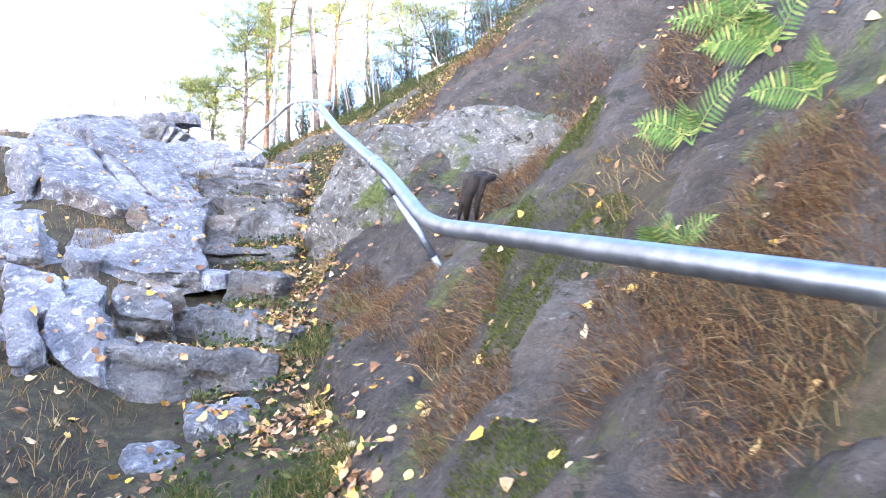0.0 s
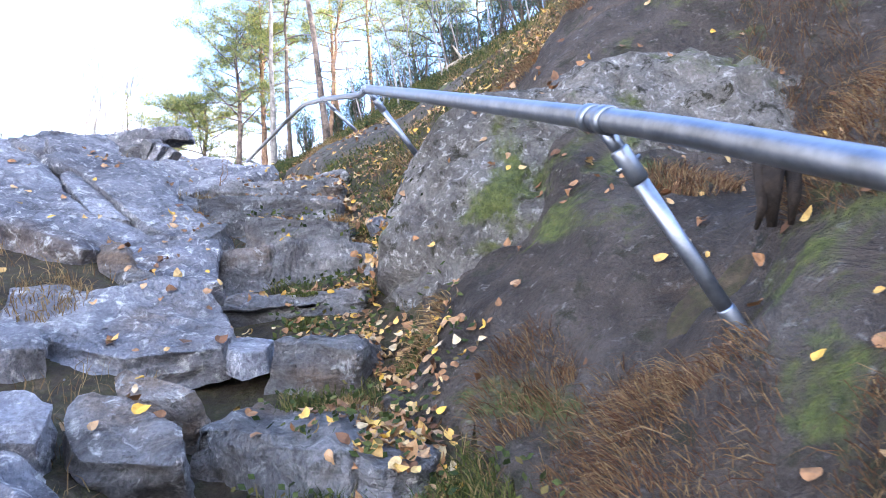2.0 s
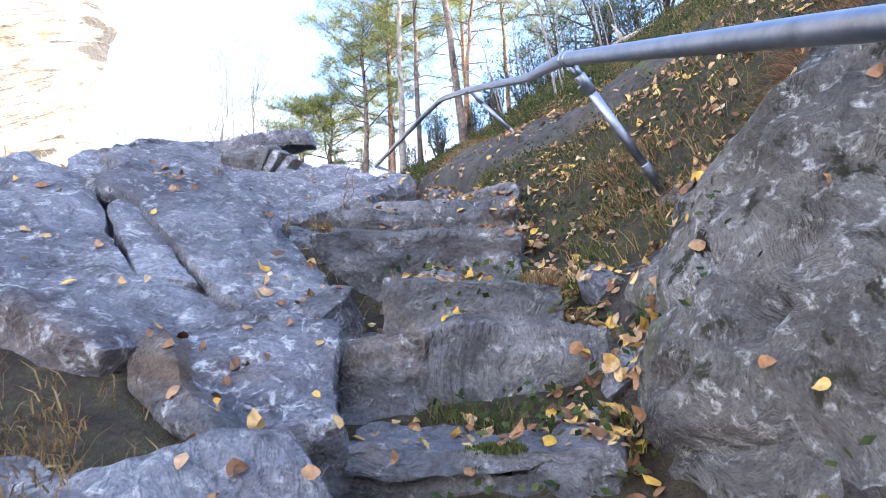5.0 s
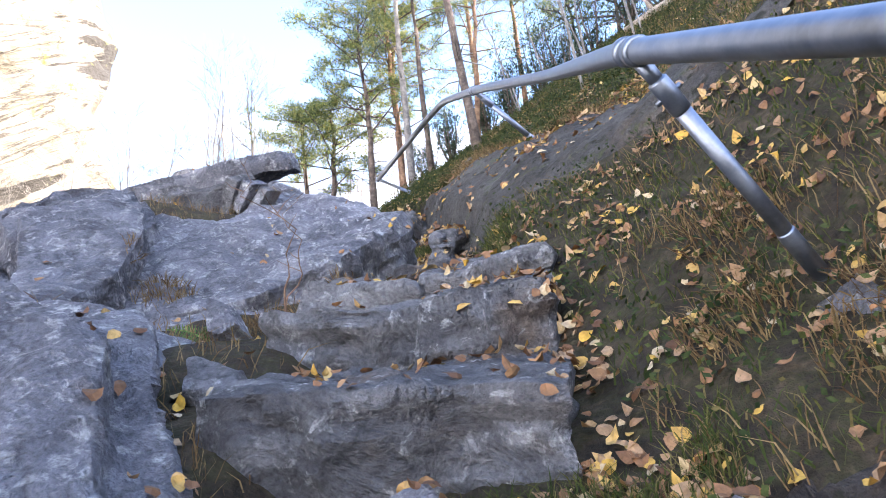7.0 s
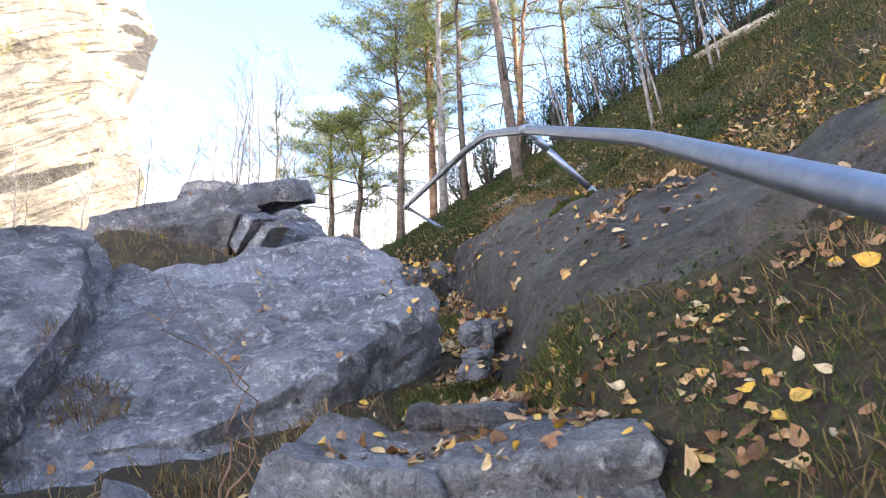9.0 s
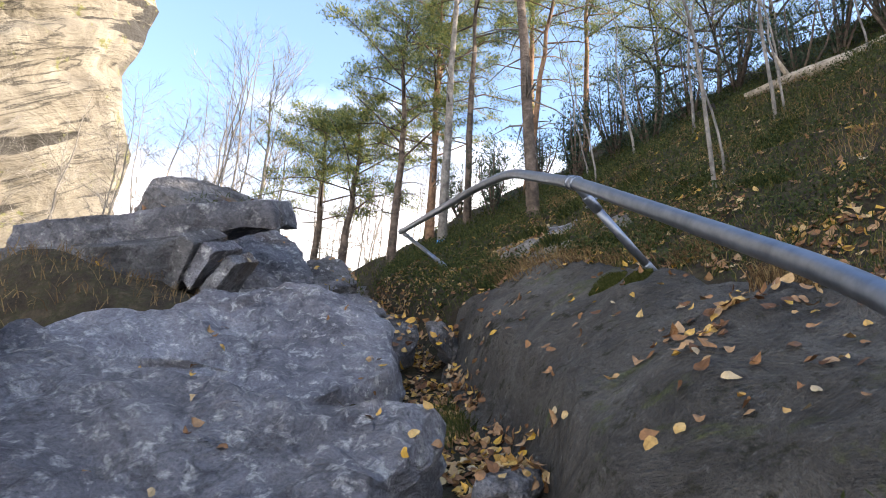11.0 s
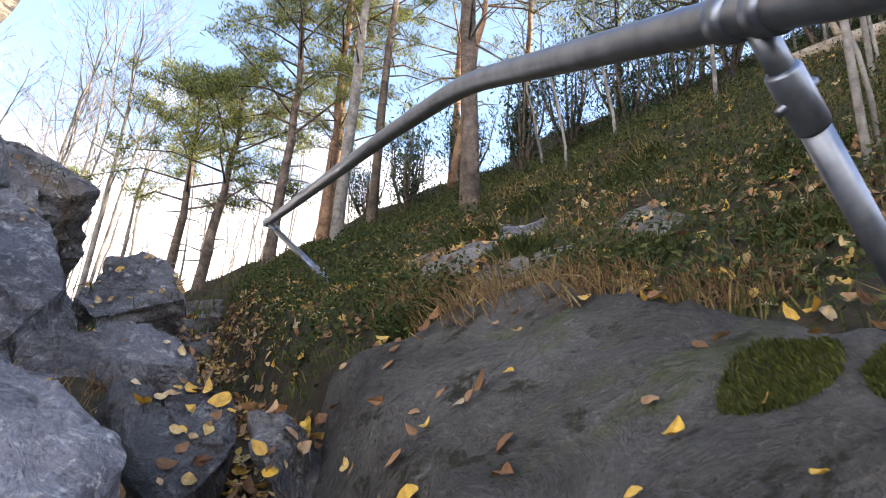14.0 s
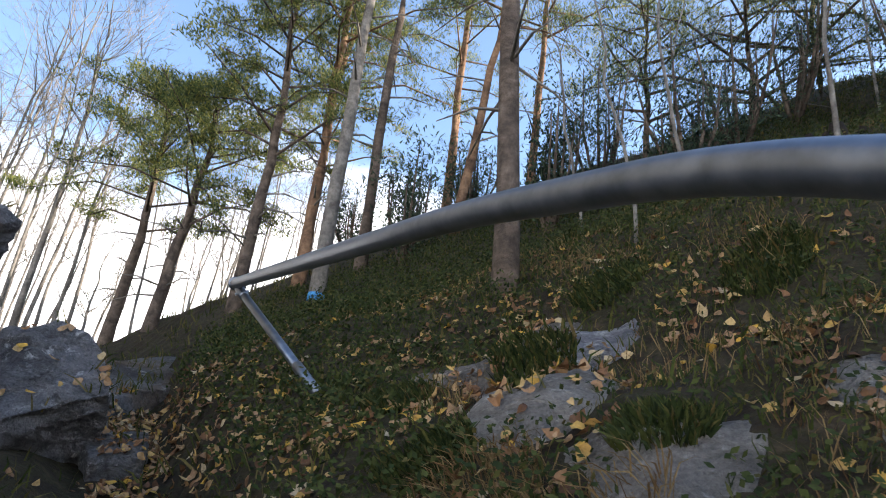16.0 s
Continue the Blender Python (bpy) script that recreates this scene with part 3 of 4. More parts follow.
slab("rock_slab", (-2.49, 5.54, 3.39), (31, 25, 0), [(0.06, -0.25), (0.29, -0.35), (0.37, -0.33), (0.42, -0.11), (0.04, 0.17), (-0.35, 0.57), (-0.46, 0.27), (-0.37, 0.03)], 0.40, 33, M_SLAB, RIDGE, 0.040, 0.10)
slab("rock_slab", (-3.60, 6.87, 4.42), (31, 25, 0), [(0.50, -0.84), (0.36, -0.18), (0.07, 0.28), (-0.42, 0.71), (-0.49, 0.04)], 0.50, 34, M_SLAB, RIDGE, 0.040, 0.10)
slab("rock_slab", (-2.32, 5.05, 3.14), (31, 25, 0), [(0.18, -0.20), (0.09, -0.04), (-0.02, 0.05), (-0.25, 0.19)], 0.30, 35, M_SLAB, RIDGE, 0.040, 0.10)
slab("rock_block", (-1.96, 5.01, 2.99), (39, 16, 0), [(-0.02, -0.12), (0.05, -0.13), (0.07, 0.02), (0.06, 0.11), (-0.02, 0.10), (-0.14, 0.02)], 0.30, 36, M_DARK, BLOCK, 0.040, 0.10)
slab("rock_slab", (-2.23, 3.76, 2.25), (30, 21, 0), [(0.04, -0.12), (0.16, -0.05), (0.05, 0.05), (-0.12, 0.10), (-0.13, 0.02)], 0.25, 37, M_SLAB, RIDGE, 0.040, 0.10)
slab("rock_slab", (-1.69, 2.93, 1.62), (48, 18, 0), [(0.06, -0.22), (0.20, -0.18), (0.08, -0.05), (0.07, 0.08), (-0.14, 0.19), (-0.26, 0.18)], 0.40, 38, M_SLAB, BLOCK, 0.040, 0.10)
slab("rock_block", (-1.94, 3.30, 1.93), (39, 16, 0), [(0.01, -0.13), (0.14, -0.10), (0.09, 0.06), (-0.06, 0.11), (-0.18, 0.06)], 0.30, 39, M_SLAB, BLOCK, 0.040, 0.10)
slab("rock_block", (-1.67, 3.39, 1.85), (50, 18, 0), [(-0.15, -0.01), (-0.05, -0.13), (0.23, -0.07), (0.16, 0.05), (-0.05, 0.10), (-0.15, 0.06)], 0.30, 40, M_DARK, BLOCK, 0.040, 0.10)
slab("rock_slab", (-2.63, 3.78, 2.42), (48, 18, 0), [(0.09, -0.26), (0.25, -0.15), (-0.07, 0.24), (-0.26, 0.17)], 0.40, 41, M_SLAB, RIDGE, 0.040, 0.10)
slab("rock_slab", (-2.06, 3.02, 1.85), (48, 18, 0), [(0.03, -0.21), (0.08, -0.19), (0.18, 0.04), (-0.01, 0.20), (-0.28, 0.17)], 0.40, 42, M_SLAB, RIDGE, 0.040, 0.10)
slab("rock_slab", (-1.82, 2.59, 1.56), (48, 18, 0), [(0.06, -0.15), (0.10, -0.14), (0.09, 0.00), (-0.09, 0.16), (-0.17, 0.12)], 0.30, 43, M_SLAB, RIDGE, 0.040, 0.10)
slab("rock_block", (-1.71, 2.82, 1.60), (57, 11, 0), [(0.12, -0.22), (0.22, -0.20), (0.12, 0.07), (-0.12, 0.20), (-0.20, 0.17), (-0.15, -0.02)], 0.35, 44, M_SLAB, BLOCK, 0.040, 0.10)
slab("rock_block", (-1.10, 2.36, 1.04), (18, 6, 0), [(-0.06, -0.12), (0.10, -0.14), (0.12, -0.00), (-0.02, 0.17), (-0.14, 0.09)], 0.20, 45, M_SLAB, BLOCK, 0.040, 0.10)
slab("rock_block", (-0.96, 2.67, 1.21), (18, 6, 0), [(-0.04, -0.22), (0.17, -0.13), (0.07, 0.23), (-0.20, 0.12)], 0.20, 46, M_SLAB, BLOCK, 0.040, 0.10)
slab("boulder", (-3.2, 7.5, 4.42), (33, 13, 0), [(-1.0, -0.70), (-0.5, -0.86), (0.0, -0.88), (0.42, -0.62), (0.64, -0.15), (0.76, 0.42), (0.72, 0.76), (0.45, 0.72), (0.1, 0.62), (-0.4, 0.58), (-0.95, 0.68)], 0.70, 47, M_SLAB, RIDGE, 0.060, 0.10)
slab("boulder", (-4.09, 7.46, 4.82), (30, 25, 0), [(0.42, -0.76), (0.50, -0.52), (0.40, -0.15), (0.34, 0.17), (-0.09, 0.50), (-0.42, 0.64), (-0.60, 0.37), (-0.55, -0.24)], 0.70, 48, M_SLAB, RIDGE, 0.060, 0.10)
slab("boulder", (-3.63, 8.90, 5.05), (37, 22, 0), [(-0.44, -0.77), (-0.20, -0.41), (-0.01, -0.27), (0.25, -0.20), (0.49, -0.07), (0.63, 0.19), (0.57, 0.65), (0.33, 0.75), (0.04, 0.58), (-0.33, 0.30), (-0.56, -0.15), (-0.75, -0.61)], 0.60, 49, M_SLAB, RIDGE, 0.060, 0.10)
slab("rock_slab", (-4.29, 10.49, 5.77), (37, 27, 0), [(-0.15, -0.35), (0.13, -0.78), (0.58, -0.30), (0.38, -0.13), (0.23, 0.25), (-0.18, 0.54), (-0.50, 0.56), (-0.49, 0.21)], 0.60, 50, M_SLAB, RIDGE, 0.060, 0.10)
slab("rock_block", (-3.75, 10.54, 5.46), (48, 39, 0), [(-0.04, -0.27), (0.20, -0.05), (0.17, 0.16), (-0.05, 0.26), (-0.27, -0.11)], 0.50, 51, M_DARK, BLOCK, 0.060, 0.10)
slab("rock_block", (-3.17, 10.06, 5.27), (48, 39, 0), [(-0.03, -0.11), (0.17, -0.14), (0.13, 0.11), (-0.07, 0.18), (-0.20, -0.03)], 0.40, 52, M_DARK, BLOCK, 0.060, 0.10)
slab("rock_block", (-4.78, 9.58, 5.83), (24, -7, 16), [(-0.78, -0.28), (-0.3, -0.36), (0.2, -0.34), (0.48, -0.26), (0.52, 0.30), (-0.1, 0.42), (-0.75, 0.36)], 0.42, 53, M_DARK, BLOCK, 0.035, 0.06)
slab("split_plate", (-4.20, 9.42, 5.76), (28, 28, 14), [(-0.05, -0.17), (0.05, -0.18), (0.06, 0.20), (-0.05, 0.2)], 0.30, 64, M_DARK, BLOCK, 0.015, 0.04)
slab("split_plate", (-4.07, 9.44, 5.70), (26, 36, 18), [(-0.05, -0.15), (0.04, -0.17), (0.06, 0.19), (-0.04, 0.2)], 0.30, 65, M_SLAB, BLOCK, 0.015, 0.04)
slab("split_plate", (-3.95, 9.47, 5.62), (24, 40, 20), [(-0.04, -0.14), (0.04, -0.15), (0.05, 0.17), (-0.05, 0.18)], 0.28, 66, M_DARK, BLOCK, 0.015, 0.04)
slab("top_slab", (-4.70, 9.72, 6.04), (15, -10, 20), [(-0.88, -0.26), (-0.3, -0.32), (0.3, -0.30), (0.70, -0.22), (0.80, 0.18), (0.5, 0.5), (-0.4, 0.52), (-0.92, 0.28)], 0.19, 54, M_SLAB, RIDGE, 0.030, 0.05)
slab("rock_wall", (-4.89, 11.35, 6.31), (45, 69, 0), [(0.41, -0.22), (0.33, 0.01), (0.18, 0.19), (-0.12, 0.17), (-0.47, 0.07), (-0.33, -0.23)], 0.70, 55, M_DARK, RIDGE, 0.070, 0.10)
slab("boulder", (-4.47, 7.29, 4.72), (30, 25, 0), [(0.37, -0.58), (0.60, -0.12), (0.23, 0.27), (-0.39, 0.52), (-0.54, 0.19), (-0.26, -0.29)], 0.60, 56, M_SLAB, RIDGE, 0.060, 0.10)
slab("rock_slab", (-3.5, 8.95, 4.98), (31, 10, 0), [(-1.15, -0.38), (-0.5, -0.50), (0.0, -0.46), (0.45, -0.36), (0.66, 0.05), (0.58, 0.36), (0.1, 0.42), (-0.5, 0.40), (-1.1, 0.45)], 0.55, 57, M_SLAB, RIDGE, 0.050, 0.10)
slab("rock_block", (-4.52, 12.02, 6.15), (46, 27, 0), [(0.07, -0.35), (0.18, -0.12), (0.30, 0.12), (0.09, 0.31), (-0.17, 0.29), (-0.28, 0.07), (-0.18, -0.31)], 0.60, 58, M_DARK, BLOCK, 0.060, 0.10)
slab("rock_block", (-3.64, 10.71, 5.61), (38, 23, 0), [(0.00, -0.23), (0.22, -0.02), (0.17, 0.07), (0.03, 0.10), (-0.18, 0.12), (-0.25, -0.04)], 0.50, 59, M_SLAB, BLOCK, 0.060, 0.10)
slab("flat_stone", (-5.01, 13.82, 6.39), (19, 6, 0), [(0.11, -0.81), (0.42, -0.01), (-0.03, 0.83), (-0.51, -0.01)], 0.12, 60, M_DARK, STEP, 0.020, 0.10)
slab("flat_stone", (-4.26, 12.34, 5.90), (19, 6, 0), [(0.01, -0.22), (0.17, -0.08), (0.04, 0.21), (-0.22, 0.10)], 0.12, 61, M_DARK, STEP, 0.020, 0.10)
slab("rock_block", (-3.10, 10.08, 5.32), (46, 27, 0), [(0.06, -0.12), (0.13, -0.07), (0.08, 0.07), (-0.07, 0.13), (-0.19, -0.01)], 0.35, 62, M_DARK, BLOCK, 0.050, 0.10)
slab("rock_block", (-2.84, 9.91, 5.23), (61, -27, -0), [(-0.05, -0.02), (-0.00, -0.13), (0.05, -0.03), (0.05, 0.07), (-0.04, 0.11)], 0.30, 63, M_DARK, BLOCK, 0.050, 0.10)

slab("rock_wall", (-6.05, 12.6, 7.2), (22, 28, 0), [(-0.7, -0.5), (-0.1, -0.6), (0.42, -0.45), (0.55, 0.05), (0.4, 0.55), (-0.2, 0.65), (-0.75, 0.4)], 1.35, 67, M_DARK, RIDGE, 0.060, 0.16)


# ---- rounded outcrop beside the steps ----
def outcrop(centre, radii, seed, label):
    bm = bmesh.new()
    bmesh.ops.create_icosphere(bm, subdivisions=6, radius=1.0)
    off = Vector((seed * 2.3, seed * 1.1, seed * 0.7))
    for v in bm.verts:
        n = v.co.normalized()
        # blunt the ball into a steep-sided hump
        k = (abs(n.x) ** 3.2 + abs(n.y) ** 3.2 + abs(n.z) ** 2.6) ** (-1 / 2.6)
        q = Vector((n.x * k * radii[0], n.y * k * radii[1], n.z * k * radii[2]))
        w = q + off
        d = 0.10 * noise.noise(w * 1.3) + 0.075 * noise.noise(w * 3.1) + 0.04 * noise.noise(w * 7.5) + 0.022 * noise.noise(w * 17) + 0.012 * noise.noise(w * 34)
        ledge = noise.noise(Vector((w.x * 1.1, w.y * 1.1, w.z * 4.0)))
        d -= 0.07 * max(0.0, 1 - abs(ledge) / 0.05)
        v.co = q + n * d
    ob = add_mesh("rock_outcrop", bm, M_OUT)
    ob.matrix_world = pose(*centre)
    SOLID.append(ob)
    return tagged(ob, label, "rock")


outcrop(OUTCROP[0], OUTCROP[1], 3, "rounded grey rock outcrop with lichen and moss beside the steps")


# ---- hand rail ----
def tube(points, radius, sides=20):
    bm = bmesh.new()
    pts = [Vector(q) for q in points]
    rings = []
    up = Vector((0, 0, 1))
    for i, q in enumerate(pts):
        d = (pts[min(i + 1, len(pts) - 1)] - pts[max(i - 1, 0)]).normalized()
        a = d.cross(up)
        a = a.normalized() if a.length > 1e-3 else Vector((1, 0, 0))
        b = a.cross(d)
        rad = radius[i] if isinstance(radius, list) else radius
        rings.append([bm.verts.new(q + (a * math.cos(k * math.tau / sides) + b * math.sin(k * math.tau / sides)) * rad) for k in range(sides)])
    for r0, r1 in zip(rings, rings[1:]):
        for k in range(sides):
            bm.faces.new((r0[k], r0[(k + 1) % sides], r1[(k + 1) % sides], r1[k]))
    bm.faces.new(rings[0][::-1])
    bm.faces.new(rings[-1])
    bmesh.ops.recalc_face_normals(bm, faces=bm.faces[:])
    return bm


def bent(points, reach=0.2, steps=8):
    """A line through the points with each corner rounded off."""
    pts = [Vector(q) for q in points]
    out = [pts[0]]
    for p0, p1, p2 in zip(pts, pts[1:], pts[2:]):
        a = p1 + (p0 - p1).normalized() * min(reach, (p0 - p1).length / 2)
        b = p1 + (p2 - p1).normalized() * min(reach, (p2 - p1).length / 2)
        for s in range(steps + 1):
            t = s / steps
            out.append(a * (1 - t) ** 2 + p1 * 2 * t * (1 - t) + b * t * t)
    out.append(pts[-1])
    return out


R_TUBE = 0.029
RAIL = [(1.150, -0.500, 1.000), (0.880, 0.308, 1.156), (0.013, 1.930, 1.781), (-0.195, 2.651, 2.247), (-0.676, 4.063, 3.115), (-1.100, 5.653, 4.053), (-1.322, 7.269, 4.881), (-1.911, 8.814, 5.713), (-2.359, 9.787, 6.190), (-2.673, 10.391, 6.354), (-3.940, 12.565, 6.754)]
FEET = [(0.03, 3.115, 1.862), (-0.765, 5.95, 3.55), (-1.563, 9.225, 5.361), (-3.335, 11.914, 6.214)]
rail = tagged(new("handrail"), "galvanised steel tube handrail on angled posts beside the path", "handrail")
rail_tube = part("rail_tube", tube(bent(RAIL), R_TUBE), M_STEEL, rail)
TOPS = [(3, 0.175), (4, 0.97), (7, 0.05), (9, 1.0)]
for (i, share), foot in zip(TOPS, FEET):
    top, foot = Vector(RAIL[i]).lerp(Vector(RAIL[i + 1]), share), Vector(foot)
    along = (Vector(RAIL[i + 1]) - Vector(RAIL[i])).normalized()
    d = (foot - top).normalized()
    post = part("post", tube([top + d * 0.12, foot + d * 0.15], 0.0205), M_STEEL, rail)
    part("socket", tube([top + d * 0.085, top + d * 0.09, top + d * 0.175, top + d * 0.18], [0.0205, 0.0245, 0.0245, 0.0225]), M_STEEL, post)
    part("foot_sleeve", tube([foot - d * 0.1, foot - d * 0.095, foot + d * 0.12], [0.021, 0.0235, 0.0235]), M_STEEL, post)
    side = d.cross(along).normalized()
    part("bolt", tube([top + d * 0.13 - side * 0.035, top + d * 0.13 + side * 0.035], 0.007, 6), M_STEEL, post)
    lug = part("lug", tube([top + d * 0.02, top + d * 0.13], [0.02, 0.017], 8), M_STEEL, rail)
    for o in ((-0.035, 0.035) if i != 9 else (0.0,)):
        c = top + along * o
        part("collar", tube([c - along * 0.018, c - along * 0.016, c + along * 0.016, c + along * 0.018], [R_TUBE, R_TUBE + 0.006, R_TUBE + 0.006, R_TUBE]), M_STEEL, rail)

# ---- what can be stood on ----
from mathutils.bvhtree import BVHTree

FLOOR = [o for o in scene.objects if o.name == "ground"] + [o for o in scene.objects if o.type == "MESH" and (o.name.startswith("bedrock") or o in SOLID)]
SOIL_FACES = len(FLOOR[0].data.polygons)
tv, tp = [], []
for o in FLOOR:
    base = len(tv)
    mw = o.matrix_world if o not in SOLID else o.matrix_basis
    tv += [mw @ v.co for v in o.data.vertices]
    tp += [[base + v for v in f.vertices] for f in o.data.polygons]
TREE = BVHTree.FromPolygons(tv, tp)


def drop(x, y):
    hit, nor, _, _ = TREE.ray_cast(Vector((x, y, 60)), Vector((0, 0, -1)))
    return (hit, nor) if hit is not None else (Vector((x, y, ground(x, y))), Vector((0, 0, 1)))


def on_soil(x, y):
    hit, nor, index, _ = TREE.ray_cast(Vector((x, y, 60)), Vector((0, 0, -1)))
    return hit is not None and index < SOIL_FACES


# ---- trees ----
def clump(verts, faces, q, rng, count, size, flat, needle, wide=0.15):
    for _ in range(count):
        e = q + Vector((rng.gauss(0, size), rng.gauss(0, size), rng.gauss(0, size * flat)))
        d1 = Vector((rng.uniform(-1, 1), rng.uniform(-1, 1), rng.uniform(-0.4, 1))).normalized() * needle * rng.uniform(0.6, 1.3)
        d2 = d1.orthogonal().normalized() * needle * wide
        b = len(verts)
        verts += [e + d2, e - d2, e + d1]
        faces.append((b, b + 1, b + 2))


def mesh_of(name, verts, faces, material, parent=None):
    me = bpy.data.meshes.new(name)
    me.from_pydata([tuple(v) for v in verts], [], faces)
    me.materials.append(material)
    ob = new(name, me)
    ob.parent = parent
    return ob


def trunk_line(base, height, lean, rng, wobble=0.08, count=14):
    pts = []
    ox = oy = 0.0
    for s in np.linspace(0, 1, count):
        ox += rng.uniform(-1, 1) * wobble
        oy += rng.uniform(-1, 1) * wobble
        pts.append(Vector(base) + Vector((lean[0] * s * height + ox * s, lean[1] * s * height + oy * s, s * height)))
    pts[0].z -= 0.35
    return pts


def along_line(pts, s):
    f = s * (len(pts) - 1)
    i = min(int(f), len(pts) - 2)
    return pts[i].lerp(pts[i + 1], f - i)


def pine(base, height, radius, lean, seed, crown_from=0.42, spread=1.5, bark=None, dense=1.0, label="tall slender pine with flaky bark and open crown"):
    rng = random.Random(seed)
    bark = bark or M_RBARK
    root = tagged(new("pine_tree"), label, "tree", group="pines above the path")
    pts = trunk_line(base, height, lean, rng)
    part("trunk", tube(pts, [radius * (1.25 if s == 0 else 1 - 0.8 * s) for s in np.linspace(0, 1, len(pts))], 12), bark, root)
    cv, cf = [], []
    limbs = int(30 * dense)
    for k in range(limbs):
        s = crown_from + (0.98 - crown_from) * (k / limbs) ** 0.85
        o = along_line(pts, s)
        a = k * 2.4 + rng.uniform(-0.6, 0.6)
        ln = spread * (1.25 - s) * rng.uniform(0.55, 1.35) + 0.35
        if rng.random() < 0.25:
            ln *= 1.45
        tip = o + Vector((math.cos(a) * ln, math.sin(a) * ln, rng.uniform(-0.1, 0.45) * ln))
        mid = o.lerp(tip, 0.5) + Vector((rng.uniform(-.1, .1), rng.uniform(-.1, .1), 0.12 * ln))
        r0 = 0.012 + 0.018 * (1 - s)
        part("limb", tube([o, mid, tip], [r0 * 0.8, r0 * 0.55, r0 * 0.2], 5), bark, root)
        for c in range(int(5 + 5 * ln)):
            f = rng.uniform(0.35, 1.05)
            q = (o.lerp(mid, f * 2) if f < 0.5 else mid.lerp(tip, f * 2 - 1)) + Vector((rng.gauss(0, .13), rng.gauss(0, .13), rng.gauss(0.04, .06)))
            clump(cv, cf, q, rng, int(80 * min(dense, 1.0)), 0.075, 0.45, 0.07, 0.1)
    tagged(mesh_of("crown", cv, cf, M_NEEDLE, root), kind="stuff")
    # dead snags below the crown
    for k in range(9):
        s = rng.uniform(0.15, crown_from)
        o = along_line(pts, s)
        a = rng.uniform(0, math.tau)
        ln = rng.uniform(0.2, 0.8)
        t1 = o + Vector((math.cos(a), math.sin(a), rng.uniform(-0.3, 0.35))) * ln
        part("dead_limb", tube([o, o.lerp(t1, 0.5) + Vector((0, 0, 0.05)), t1], [0.013, 0.009, 0.003], 4), M_GBARK, root)
    return root


def bare_tree(base, height, radius, lean, seed, name="bare_tree", label="leafless grey deciduous tree with fine branches", depth=3, bark=None, forks=7):
    rng = random.Random(seed)
    root = tagged(new(name), label, "tree")
    pts = trunk_line(base, height, lean, rng, 0.1)
    part("trunk", tube(pts, [radius * (1 - 0.88 * s) for s in np.linspace(0, 1, len(pts))], 9), bark or M_GBARK, root)
    twv, twf = [], []

    def twig(o, d, ln, r, level):
        mid = o + d * ln * 0.5 + Vector((rng.gauss(0, .05), rng.gauss(0, .05), rng.gauss(0, .05))) * ln
        tip = o + d * ln + Vector((rng.gauss(0, .08), rng.gauss(0, .08), rng.gauss(0.05, .06))) * ln
        for a, b, ra, rb in ((o, mid, r, r * 0.7), (mid, tip, r * 0.7, r * 0.35)):
            ax = (b - a).normalized()
            u = ax.orthogonal().normalized()
            w = ax.cross(u)
            n0 = len(twv)
            for c, rad in ((a, ra), (b, rb)):
                for k in range(3):
                    an = k * math.tau / 3
                    twv.append(c + (u * math.cos(an) + w * math.sin(an)) * rad)
            for k in range(3):
                twf.append((n0 + k, n0 + (k + 1) % 3, n0 + 3 + (k + 1) % 3, n0 + 3 + k))
        if level > 0:
            for _ in range(4):
                t = rng.uniform(0.3, 1.0)
                nd = (d + Vector((rng.gauss(0, .5), rng.gauss(0, .5), rng.gauss(0.15, .4)))).normalized()
                twig(o.lerp(tip, t), nd, ln * rng.uniform(0.4, 0.65), max(0.0025, r * 0.5), level - 1)

    for k in range(forks):
        s = rng.uniform(0.3, 0.97)
        a = rng.uniform(0, math.tau)
        d = Vector((math.cos(a) * 0.7, math.sin(a) * 0.7, rng.uniform(0.3, 1.0))).normalized()
        twig(along_line(pts, s), d, height * rng.uniform(0.14, 0.27) * (1.2 - 0.6 * s), max(min(0.004, radius * 0.5), radius * 0.42 * (1 - 0.7 * s)), depth - 1)
    tagged(mesh_of("branchwork", twv, twf, bark or M_GBARK, root), kind="stuff")
    return root


def bush(base, height, width, seed, name="juniper_bush", label="dark green juniper bush on the hillside", upright=1.0):
    rng = random.Random(seed)
    root = tagged(new(name), label, "bush")
    base = Vector(base)
    cv, cf = [], []
    for k in range(11):
        a = rng.uniform(0, math.tau)
        r = rng.uniform(0.1, 1) * width
        tip = base + Vector((math.cos(a) * r, math.sin(a) * r, height * rng.uniform(0.55, 1.05)))
        part("stem", tube([base - Vector((0, 0, 0.1)), base.lerp(tip, 0.5) + Vector((math.cos(a), math.sin(a), 0)) * 0.08, tip], [0.02, 0.012, 0.004], 5), M_BARK, root)
        for c in range(6):
            q = base.lerp(tip, rng.uniform(0.22, 1.0)) + Vector((rng.gauss(0, .1), rng.gauss(0, .1), 0)) * width * 2
            clump(cv, cf, q, rng, 40, 0.075 * (0.6 + width), 1.3, 0.06, 0.15)
    tagged(mesh_of("foliage", cv, cf, M_JUN, root), kind="stuff")
    return root


def g(x, y):
    return (x, y, ground(x, y))


